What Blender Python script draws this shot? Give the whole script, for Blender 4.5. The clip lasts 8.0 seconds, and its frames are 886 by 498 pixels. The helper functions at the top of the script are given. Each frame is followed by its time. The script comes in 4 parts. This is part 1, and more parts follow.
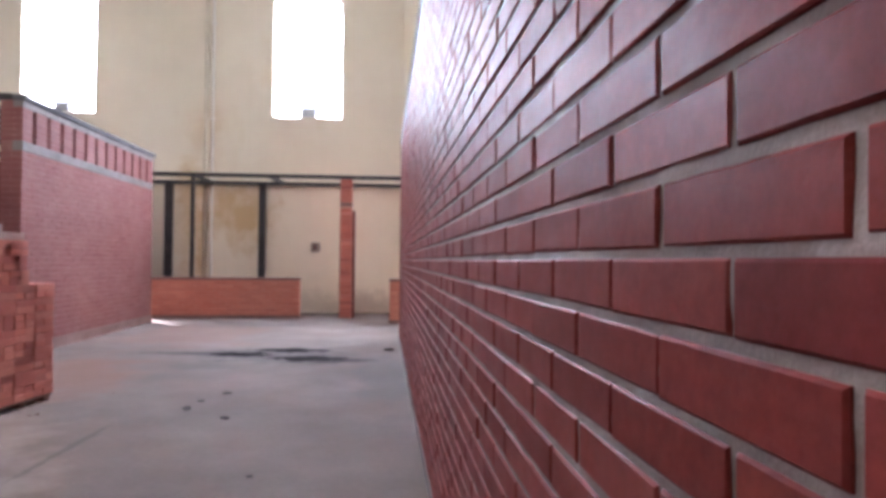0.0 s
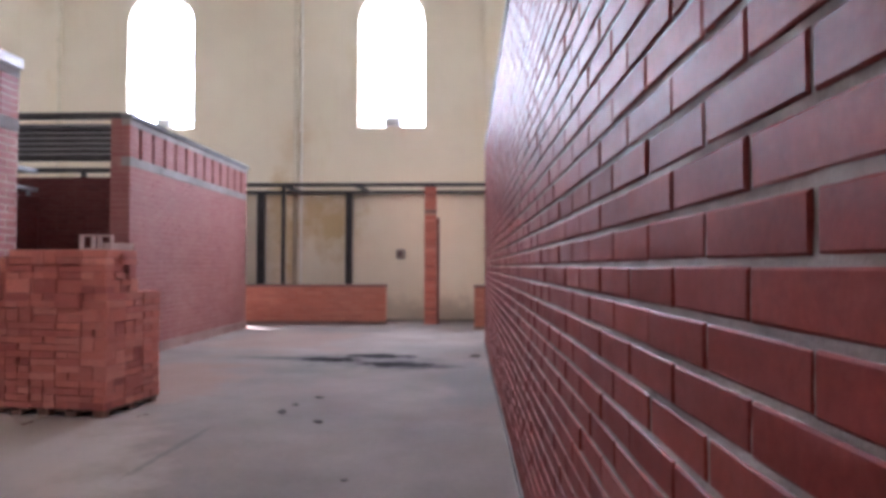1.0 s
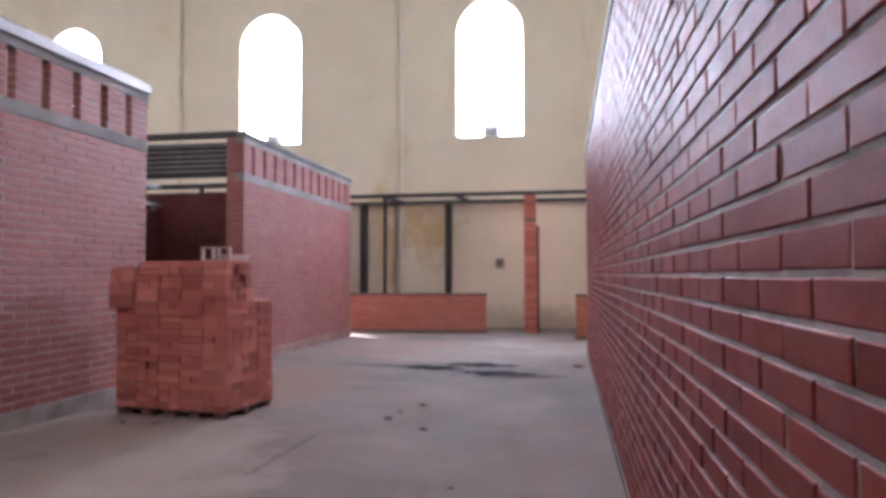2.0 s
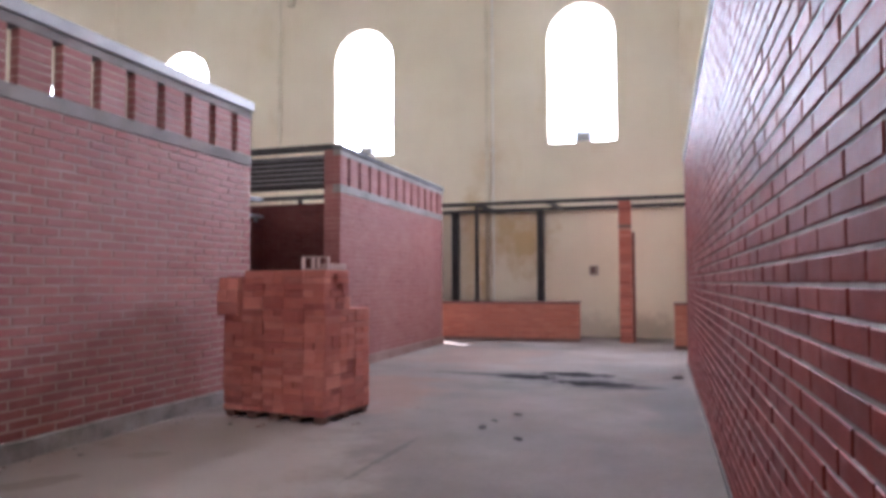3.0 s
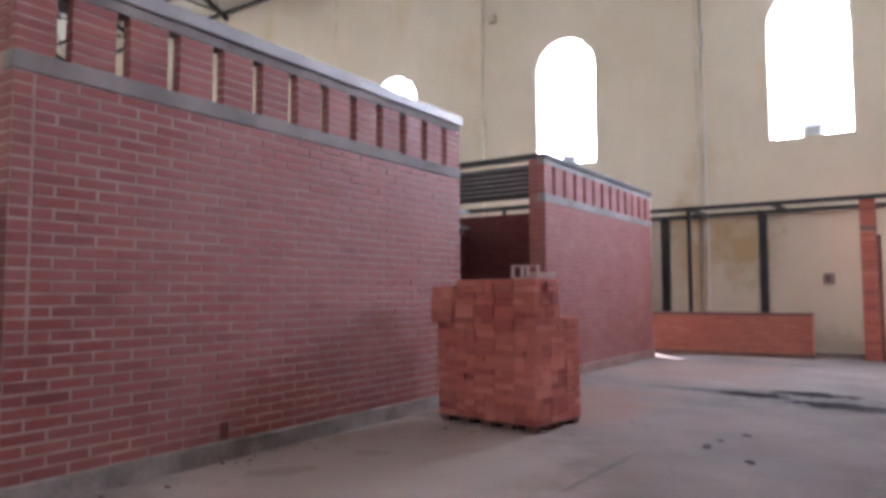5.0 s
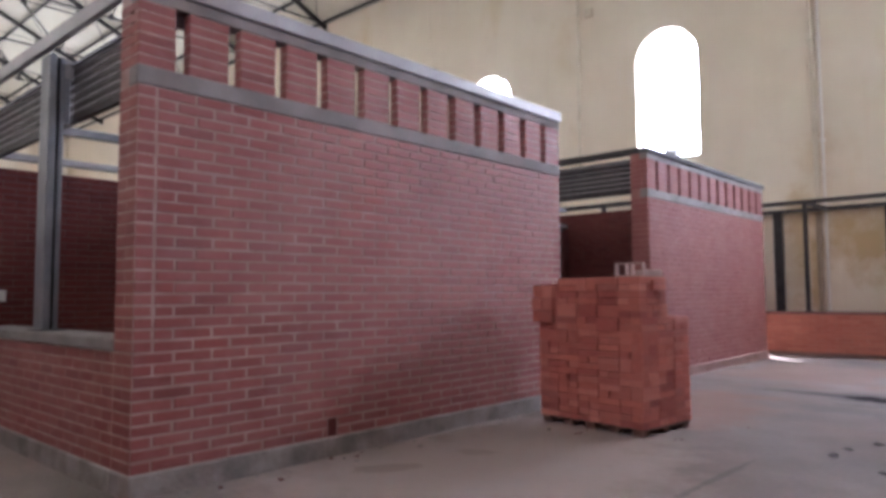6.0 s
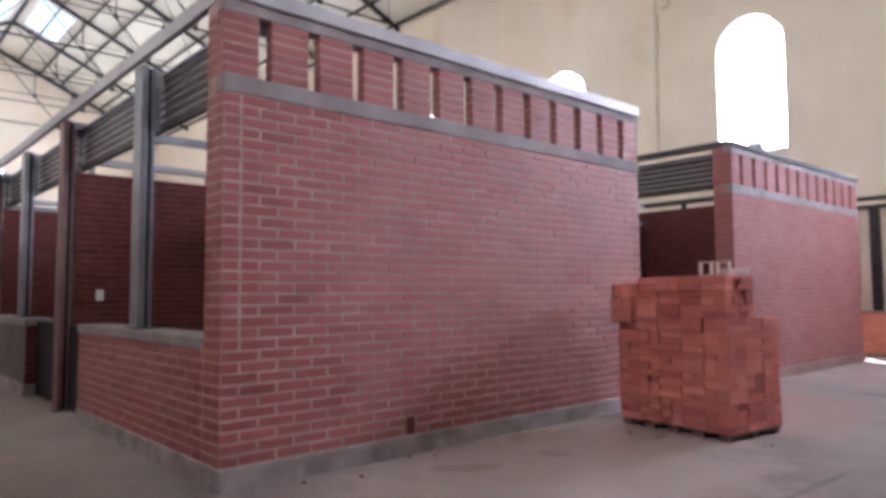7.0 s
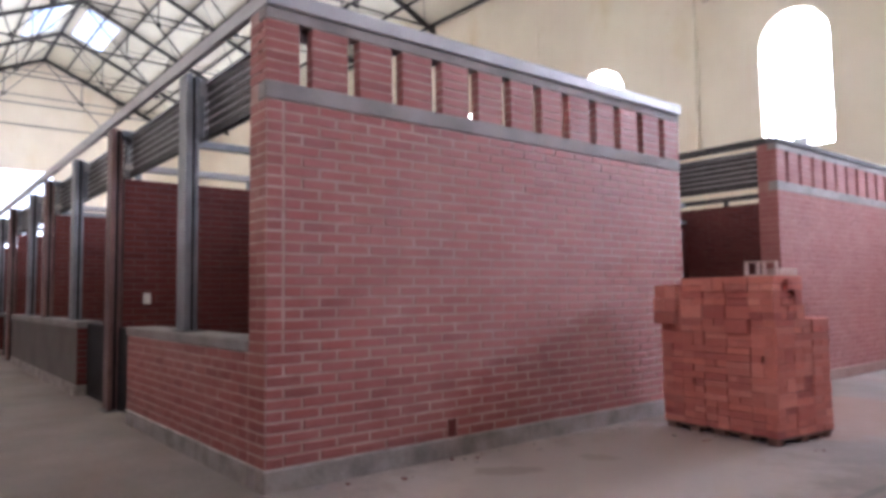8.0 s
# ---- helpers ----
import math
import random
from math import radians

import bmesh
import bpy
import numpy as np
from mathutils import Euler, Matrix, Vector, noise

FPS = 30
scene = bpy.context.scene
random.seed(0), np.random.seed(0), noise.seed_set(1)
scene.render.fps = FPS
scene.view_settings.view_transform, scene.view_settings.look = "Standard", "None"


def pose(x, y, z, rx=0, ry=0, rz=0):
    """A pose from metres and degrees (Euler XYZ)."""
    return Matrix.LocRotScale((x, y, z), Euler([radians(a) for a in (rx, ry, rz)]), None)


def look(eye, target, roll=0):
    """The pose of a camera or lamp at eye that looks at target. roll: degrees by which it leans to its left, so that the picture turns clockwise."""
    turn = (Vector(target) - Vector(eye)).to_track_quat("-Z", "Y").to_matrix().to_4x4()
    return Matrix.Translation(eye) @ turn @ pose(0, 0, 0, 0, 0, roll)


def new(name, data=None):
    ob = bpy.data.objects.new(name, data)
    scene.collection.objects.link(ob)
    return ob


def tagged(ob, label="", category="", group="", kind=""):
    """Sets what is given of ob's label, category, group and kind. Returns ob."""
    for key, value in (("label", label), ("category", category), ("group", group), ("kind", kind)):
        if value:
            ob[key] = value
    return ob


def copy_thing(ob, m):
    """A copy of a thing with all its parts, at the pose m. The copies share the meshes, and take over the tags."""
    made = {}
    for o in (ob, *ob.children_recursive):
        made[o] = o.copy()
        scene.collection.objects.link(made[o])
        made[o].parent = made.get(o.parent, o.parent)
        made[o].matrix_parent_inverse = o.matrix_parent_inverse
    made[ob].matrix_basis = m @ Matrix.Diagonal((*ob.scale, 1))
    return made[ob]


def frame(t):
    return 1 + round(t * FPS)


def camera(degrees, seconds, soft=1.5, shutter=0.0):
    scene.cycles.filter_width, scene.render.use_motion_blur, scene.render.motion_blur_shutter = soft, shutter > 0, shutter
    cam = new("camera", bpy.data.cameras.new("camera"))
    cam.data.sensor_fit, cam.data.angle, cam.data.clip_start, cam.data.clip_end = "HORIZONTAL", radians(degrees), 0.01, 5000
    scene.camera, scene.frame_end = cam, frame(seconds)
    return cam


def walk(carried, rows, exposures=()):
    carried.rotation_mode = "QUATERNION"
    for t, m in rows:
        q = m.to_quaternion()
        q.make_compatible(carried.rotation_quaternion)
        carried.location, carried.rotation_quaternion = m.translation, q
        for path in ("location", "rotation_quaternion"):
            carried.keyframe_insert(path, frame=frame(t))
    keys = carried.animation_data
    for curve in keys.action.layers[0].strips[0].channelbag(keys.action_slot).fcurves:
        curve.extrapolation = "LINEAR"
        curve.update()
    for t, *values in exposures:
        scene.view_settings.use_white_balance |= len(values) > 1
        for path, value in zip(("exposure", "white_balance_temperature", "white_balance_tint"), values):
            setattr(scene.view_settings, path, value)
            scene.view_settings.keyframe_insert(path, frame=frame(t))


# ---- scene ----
cam = camera(65.6, 8.0, soft=3.9)
PATH = [
    (0, (0.118, 0.2, 1.218), (0.289, 2.193, 1.253), 0.5),
    (0.5, (0.093, 0.21, 1.221), (0.151, 2.209, 1.259), 0.2),
    (1, (0.074, 0.217, 1.222), (0.007, 2.215, 1.273), 0.1),
    (1.5, (0.054, 0.21, 1.223), (-0.152, 2.198, 1.288), -0.0),
    (3, (0.016, 0.193, 1.234), (-0.588, 2.097, 1.333), -0.2),
    (3.5, (-0.001, 0.204, 1.226), (-0.713, 2.069, 1.335), -0.2),
    (4, (-0.031, 0.219, 1.215), (-0.882, 2.025, 1.334), -0.2),
    (4.5, (-0.05, 0.211, 1.217), (-1.044, 1.942, 1.344), -0.1),
    (6, (-0.125, 0.201, 1.208), (-1.465, 1.68, 1.341), -0.4),
    (6.5, (-0.141, 0.192, 1.218), (-1.569, 1.586, 1.348), -0.3),
    (7, (-0.156, 0.186, 1.216), (-1.644, 1.516, 1.347), -0.4),
    (7.5, (-0.17, 0.175, 1.227), (-1.702, 1.454, 1.356), -0.5),
    (8, (-0.171, 0.165, 1.232), (-1.728, 1.414, 1.365), -0.7),
]
walk(cam, [(t, look(eye, target, roll)) for t, eye, target, roll in PATH], exposures=[(0.0, 2.98, 5750, 24), (0.5, 2.86, 5750, 24), (1.0, 2.74, 5750, 24), (1.5, 2.75, 5750, 24), (3.0, 2.74, 5750, 24), (4.5, 2.64, 5750, 24), (6.0, 2.62, 5750, 24), (6.5, 2.90, 5750, 24), (7.0, 2.96, 5750, 24), (8.0, 3.0, 5750, 24)])

# ---- world, lights, exposure ----
world = bpy.data.worlds.new("world")
scene.world = world
world.use_nodes = True
wn = world.node_tree.nodes
sky = wn.new("ShaderNodeTexSky")
sky.sky_type = "NISHITA"
sky.sun_disc = False
sky.sun_elevation = radians(58.7)
sky.sun_rotation = radians(315.7)
wn["Background"].inputs["Strength"].default_value = 0.03
world.node_tree.links.new(sky.outputs[0], wn["Background"].inputs["Color"])

sun_data = bpy.data.lights.new("sun", "SUN")
sun_data.energy, sun_data.angle, sun_data.color = 5.0, radians(0.5), (1.0, 0.95, 0.88)
sun = new("sun", sun_data)
sun.matrix_world = look((0, 0, 30), (0.424 * 30, -0.435 * 30, 0))

# hall plan
Y_FAR, Y_NEAR, X_WEST, X_EAST = 16.3, -2.4, -47.0, 9.0
Z_EAVE, Z_RIDGE, Y_RIDGE = 11.4, 15.7, 6.95
WALL_T = 0.40
WIN_X = [3.87 - 5.55 * i for i in range(9)]
# unseen opening in the south wall, added only to let in fill light
FILL_WIN_X = (0.9,)
WIN_W, WIN_SILL, WIN_TOP = 1.58, 4.52, 7.80
X_A, Y_A0, Y_A1 = -4.295, 2.02, 6.76
Y_B0, Y_B1 = 8.98, 13.76
X_R, Y_R1 = 0.371, 11.15
PITCH_Z, PITCH_L, JOINT = 0.07, 0.25, 0.011
PITCH_A, LENGTH_A = 0.07212, 0.262


def window_light(x, y, toward, watts, wide=WIN_W, high=WIN_TOP - WIN_SILL, z=None):
    data = bpy.data.lights.new("window_daylight", "AREA")
    data.shape, data.size, data.size_y, data.energy, data.color = "RECTANGLE", wide, high, watts, (0.92, 0.96, 1.0)
    lamp = new("window_daylight", data)
    zc = (WIN_SILL + WIN_TOP) / 2 if z is None else z
    lamp.matrix_world = look((x, y, zc), (x, y + toward, zc))
    return lamp


for wx in WIN_X:
    window_light(wx, Y_FAR + WALL_T + 0.02, -1, 115)
# fill lamp in the added south opening, behind the camera
for wx in FILL_WIN_X:
    window_light(wx, Y_NEAR - WALL_T - 0.02, 1, 26)


# ---- materials ----
def nodes_of(name):
    m = bpy.data.materials.new(name)
    m.use_nodes = True
    t = m.node_tree
    return m, t, t.nodes["Principled BSDF"]


def add(t, kind, **values):
    n = t.nodes.new(kind)
    for k, v in values.items():
        n.inputs[k.replace("_", " ")].default_value = v
    return n


def ramp(t, source, stops):
    n = t.nodes.new("ShaderNodeValToRGB")
    while len(n.color_ramp.elements) < len(stops):
        n.color_ramp.elements.new(0.5)
    for e, (p, c) in zip(n.color_ramp.elements, stops):
        e.position, e.color = p, (*c, 1)
    t.links.new(source, n.inputs[0])
    return n


def mix(t, fac, a, b, mode="MIX"):
    n = t.nodes.new("ShaderNodeMix")
    n.data_type, n.blend_type = "RGBA", mode
    for sock, v in ((n.inputs[0], fac), (n.inputs[6], a), (n.inputs[7], b)):
        if isinstance(v, (int, float)):
            sock.default_value = v
        elif isinstance(v, tuple):
            sock.default_value = (*v, 1)
        else:
            t.links.new(v, sock)
    return n.outputs[2]


def noise_at(t, scale, detail=4.0, rough=0.55, stretch=None):
    g = t.nodes.new("ShaderNodeNewGeometry")
    src = g.outputs["Position"]
    if stretch:
        mp = t.nodes.new("ShaderNodeMapping")
        mp.inputs["Scale"].default_value = stretch
        t.links.new(src, mp.inputs[0])
        src = mp.outputs[0]
    n = add(t, "ShaderNodeTexNoise", Scale=scale, Detail=detail, Roughness=rough)
    t.links.new(src, n.inputs["Vector"])
    return n.outputs["Fac"]


def bump(t, b, height, strength, distance):
    n = add(t, "ShaderNodeBump", Strength=strength, Distance=distance)
    t.links.new(height, n.inputs["Height"])
    t.links.new(n.outputs[0], b.inputs["Normal"])


def plain(name, c1, c2, scale, rough=0.6, metal=0.0, bump_s=0.15, bump_d=0.003, grain=60.0, stretch=None, spec=0.5):
    """Two tones at a broad scale, a fine grain over them."""
    m, t, b = nodes_of(name)
    broad = ramp(t, noise_at(t, scale, stretch=stretch), [(0.35, c1), (0.65, c2)])
    fine = noise_at(t, grain, 3.0)
    g = ramp(t, fine, [(0.3, (0.86, 0.86, 0.86)), (0.7, (1.0, 1.0, 1.0))])
    t.links.new(mix(t, 1.0, broad.outputs[0], g.outputs[0], "MULTIPLY"), b.inputs["Base Color"])
    b.inputs["Roughness"].default_value, b.inputs["Metallic"].default_value = rough, metal
    b.inputs["Specular IOR Level"].default_value = spec
    if bump_s:
        bump(t, b, fine, bump_s, bump_d)
    return m


def brick_material(name, tones, rough, dust, dust_tone=(0.52, 0.44, 0.42), spec=0.5, relief=0.35, spread=0.10, shine=(1.0, 1.0, 1.0)):
    m, t, b = nodes_of(name)
    info, geo = t.nodes.new("ShaderNodeObjectInfo"), t.nodes.new("ShaderNodeNewGeometry")
    s = t.nodes.new("ShaderNodeMath")
    s.operation = "ADD"
    t.links.new(info.outputs["Random"], s.inputs[0])
    t.links.new(geo.outputs["Random Per Island"], s.inputs[1])
    f = t.nodes.new("ShaderNodeMath")
    f.operation = "FRACT"
    t.links.new(s.outputs[0], f.inputs[0])
    step = 1.0 / (len(tones) - 1)
    base = ramp(t, f.outputs[0], [(i * step, c) for i, c in enumerate(tones)])
    fine = noise_at(t, 55.0, 5.0, 0.65)
    fl = ramp(t, fine, [(0.3, (0.72, 0.72, 0.72)), (0.7, (1.08, 1.08, 1.08))])
    col = mix(t, 0.8, base.outputs[0], fl.outputs[0], "MULTIPLY")
    broad = ramp(t, noise_at(t, 1.1, 5.0, 0.6), [(0.38, (0, 0, 0)), (0.72, (1, 1, 1))])
    dm = t.nodes.new("ShaderNodeMath")
    dm.operation = "MULTIPLY"
    t.links.new(broad.outputs[0], dm.inputs[0])
    dm.inputs[1].default_value = dust
    col = mix(t, dm.outputs[0], col, dust_tone)
    smear = ramp(t, noise_at(t, 4.5, 6.0, 0.7, (1.0, 1.0, 3.2)), [(0.48, (0, 0, 0)), (0.74, (0.75 * dust + 0.06,) * 3)])
    col = mix(t, smear.outputs[0], col, dust_tone)
    t.links.new(col, b.inputs["Base Color"])
    rr = ramp(t, noise_at(t, 9.0, 4.0), [(0.3, (rough - 0.8 * spread,) * 3), (0.7, (rough + 1.2 * spread,) * 3)])
    t.links.new(rr.outputs[0], b.inputs["Roughness"])
    b.inputs["Specular IOR Level"].default_value = spec
    b.inputs["Specular Tint"].default_value = (*shine, 1)
    bump(t, b, fine, relief, 0.0025)
    return m


M_BRICK = brick_material("brick_red", [(0.195, 0.044, 0.038), (0.275, 0.066, 0.053), (0.225, 0.053, 0.045), (0.30, 0.082, 0.067), (0.25, 0.060, 0.050)], 0.62, 0.42, (0.345, 0.160, 0.142))
M_BRICK_R = brick_material("brick_smooth", [(0.143, 0.023, 0.021), (0.21, 0.037, 0.030), (0.175, 0.030, 0.025), (0.235, 0.046, 0.036)], 0.46, 0.20, (0.27, 0.108, 0.098), 0.04, 0.25, 0.06, (0.088, 0.116, 0.128))
# Red brick darkened so that the stall insides carry their shade as colour.
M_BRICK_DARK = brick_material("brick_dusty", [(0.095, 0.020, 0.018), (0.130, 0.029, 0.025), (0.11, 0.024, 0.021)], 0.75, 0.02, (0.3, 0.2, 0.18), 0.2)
M_BRICK_NEW = brick_material("brick_new", [(0.47, 0.120, 0.085), (0.61, 0.178, 0.125), (0.33, 0.072, 0.055), (0.70, 0.26, 0.19), (0.45, 0.108, 0.080), (0.65, 0.20, 0.135)], 0.8, 0.16, (0.60, 0.35, 0.29))
# Brick of the second block, window haze put into paler, evener tones.
M_BRICK_PALE = brick_material("brick_washed", [(0.245, 0.078, 0.070), (0.285, 0.095, 0.085), (0.26, 0.085, 0.076), (0.30, 0.105, 0.094)], 0.7, 0.55, (0.34, 0.165, 0.150), 0.3)
M_BRICK_SALMON = brick_material("brick_salmon", [(0.56, 0.185, 0.125), (0.62, 0.215, 0.145), (0.52, 0.165, 0.115), (0.66, 0.25, 0.17)], 0.8, 0.22, (0.62, 0.36, 0.27), 0.3)
# Mortar close to that brick, so the haze also hides the joints.
M_MORTAR_P = plain("mortar_washed", (0.285, 0.118, 0.104), (0.36, 0.175, 0.156), 6.0, 0.9, bump_s=0.4, grain=140.0)
M_MORTAR_S = plain("mortar_salmon", (0.52, 0.24, 0.17), (0.60, 0.31, 0.23), 6.0, 0.9, bump_s=0.4, grain=140.0)
M_MORTAR = plain("mortar", (0.33, 0.195, 0.17), (0.47, 0.315, 0.28), 6.0, 0.9, bump_s=0.5, grain=140.0)
M_MORTAR_R = plain("mortar_grey", (0.20, 0.155, 0.142), (0.32, 0.26, 0.238), 8.0, 0.9, bump_s=0.6, grain=160.0)
# Mortar of the stall insides, with the same shade put into its colour.
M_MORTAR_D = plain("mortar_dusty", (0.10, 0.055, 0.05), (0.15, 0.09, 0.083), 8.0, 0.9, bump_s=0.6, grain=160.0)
M_CONC = plain("concrete_grey", (0.19, 0.168, 0.162), (0.29, 0.257, 0.247), 3.0, 0.85, bump_s=0.4, grain=80.0)
M_RENDER = plain("render_brown", (0.088, 0.070, 0.064), (0.125, 0.102, 0.094), 1.5, 0.85, bump_s=0.3, grain=50.0)
M_SOOT = plain("charred_mortar", (0.06, 0.052, 0.05), (0.11, 0.094, 0.088), 12.0, 0.9, bump_s=0.5)
M_CONC_RED = plain("concrete_dusted", (0.24, 0.130, 0.112), (0.32, 0.20, 0.172), 2.0, 0.9, bump_s=0.3, grain=80.0)
M_CONC_L = plain("concrete_light", (0.36, 0.36, 0.35), (0.46, 0.45, 0.44), 2.5, 0.8, bump_s=0.3, grain=70.0)
M_STEEL = plain("steel_grey", (0.17, 0.18, 0.20), (0.24, 0.25, 0.27), 4.0, 0.45, 0.3, 0.05, 0.001)
M_STEEL_L = plain("steel_light", (0.33, 0.322, 0.33), (0.40, 0.392, 0.40), 3.0, 0.5, 0.15, 0.05, 0.001)
M_STEEL_D = plain("steel_dark", (0.035, 0.033, 0.035), (0.06, 0.055, 0.055), 4.0, 0.5, 0.3, 0.05, 0.001)
M_PRIMER = plain("primer_red", (0.14, 0.075, 0.07), (0.19, 0.105, 0.095), 5.0, 0.55, 0.1, 0.08, 0.001)
M_SLAT = plain("shutter_steel", (0.042, 0.037, 0.036), (0.065, 0.057, 0.055), 5.0, 0.55, 0.1, 0.04, 0.001)
# Near-black for the gap panels and for painted shade between post channels.
M_BLACK = plain("door_black", (0.010, 0.009, 0.011), (0.018, 0.016, 0.018), 6.0, 0.6, 0.0, 0.05, 0.001, spec=0.2)
# Cap of the second block, its colour dimmed as if seen against glare.
M_CAP = plain("cap_paint", (0.12, 0.12, 0.125), (0.17, 0.168, 0.17), 3.0, 0.85, 0.0, 0.2, 0.002, spec=0.15)
M_TRUSS = plain("truss_paint", (0.035, 0.034, 0.034), (0.055, 0.052, 0.05), 4.0, 0.6, 0.0, 0.05, 0.001)
M_ROOF = plain("roof_sheet", (0.66, 0.645, 0.53), (0.76, 0.745, 0.62), 0.6, 0.7, bump_s=0.05)
M_WHITE = plain("white_plastic", (0.72, 0.70, 0.66), (0.80, 0.78, 0.74), 8.0, 0.4, bump_s=0.0)
M_PIPE_W = plain("pipe_white", (0.82, 0.79, 0.72), (0.88, 0.85, 0.79), 2.0, 0.45, bump_s=0.0)
M_PIPE = plain("pipe_cream", (0.70, 0.63, 0.48), (0.80, 0.74, 0.60), 2.0, 0.5, bump_s=0.0)
M_WOOD = plain("pallet_wood", (0.13, 0.065, 0.045), (0.24, 0.13, 0.095), 5.0, 0.8, bump_s=0.4, grain=90.0, stretch=(1, 8, 8))
M_PLINTH = plain("concrete_beige", (0.19, 0.165, 0.15), (0.33, 0.29, 0.268), 4.5, 0.9, bump_s=0.7, bump_d=0.006, grain=45.0)
M_CLAY = plain("clay_dusty", (0.44, 0.29, 0.25), (0.54, 0.385, 0.34), 12.0, 0.85, bump_s=0.3)
M_BOARD = plain("board_red", (0.17, 0.050, 0.040), (0.25, 0.085, 0.066), 4.0, 0.7, bump_s=0.2, stretch=(1, 1, 6))
M_PIPE_B = plain("pipe_stained", (0.36, 0.28, 0.20), (0.50, 0.41, 0.30), 3.0, 0.6, bump_s=0.1, stretch=(1, 1, 0.4))
M_BOX = plain("socket_grey", (0.30, 0.23, 0.19), (0.40, 0.32, 0.27), 20.0, 0.6)


def plaster_material():
    m, t, b = nodes_of("plaster_cream")
    base = ramp(t, noise_at(t, 0.35, 6.0, 0.6), [(0.35, (0.74, 0.66, 0.52)), (0.65, (0.82, 0.745, 0.605))])
    stain = ramp(t, noise_at(t, 0.55, 5.0, 0.6, (1.0, 1.0, 0.45)), [(0.56, (1, 1, 1)), (0.78, (0.86, 0.77, 0.58))])
    col = mix(t, 0.9, base.outputs[0], stain.outputs[0], "MULTIPLY")
    streak = ramp(t, noise_at(t, 3.0, 4.0, 0.6, (1.6, 1.0, 0.08)), [(0.55, (1, 1, 1)), (0.85, (0.95, 0.93, 0.90))])
    col = mix(t, 0.7, col, streak.outputs[0], "MULTIPLY")
    # rust-yellow damp stains round the pipes, dirt near the floor
    for cx, cz, rx, rz, amount in ((-3.15, 2.3, 0.85, 0.95, 0.8), (-4.3, 2.3, 0.5, 1.5, 0.65), (-4.02, 1.5, 0.13, 2.2, 0.6), (-4.0, 4.0, 0.5, 0.8, 0.3), (-2.0, 0.2, 5.5, 0.42, 0.45), (-0.2, 0.1, 1.2, 0.6, 0.4)):
        mp = t.nodes.new("ShaderNodeMapping")
        mp.vector_type = "TEXTURE"
        mp.inputs["Location"].default_value = (cx, Y_FAR, cz)
        mp.inputs["Scale"].default_value = (rx, 1, rz)
        g = t.nodes.new("ShaderNodeNewGeometry")
        t.links.new(g.outputs["Position"], mp.inputs[0])
        ln = t.nodes.new("ShaderNodeVectorMath")
        ln.operation = "LENGTH"
        t.links.new(mp.outputs[0], ln.inputs[0])
        ma = t.nodes.new("ShaderNodeMath")
        ma.operation = "MULTIPLY_ADD"
        t.links.new(noise_at(t, 2.3, 6.0, 0.65), ma.inputs[0])
        ma.inputs[1].default_value = -2.0
        ma.inputs[2].default_value = 1.0
        sm = t.nodes.new("ShaderNodeMath")
        sm.operation = "ADD"
        t.links.new(ln.outputs["Value"], sm.inputs[0])
        t.links.new(ma.outputs[0], sm.inputs[1])
        mask = ramp(t, sm.outputs[0], [(0.3, (amount,) * 3), (1.1, (0, 0, 0))])
        col = mix(t, mask.outputs[0], col, (0.56, 0.39, 0.17) if cz > 1 else (0.36, 0.30, 0.24))
    t.links.new(col, b.inputs["Base Color"])
    b.inputs["Roughness"].default_value = 0.85
    bump(t, b, noise_at(t, 14.0, 6.0, 0.65), 0.25, 0.01)
    return m


M_PLASTER = plaster_material()


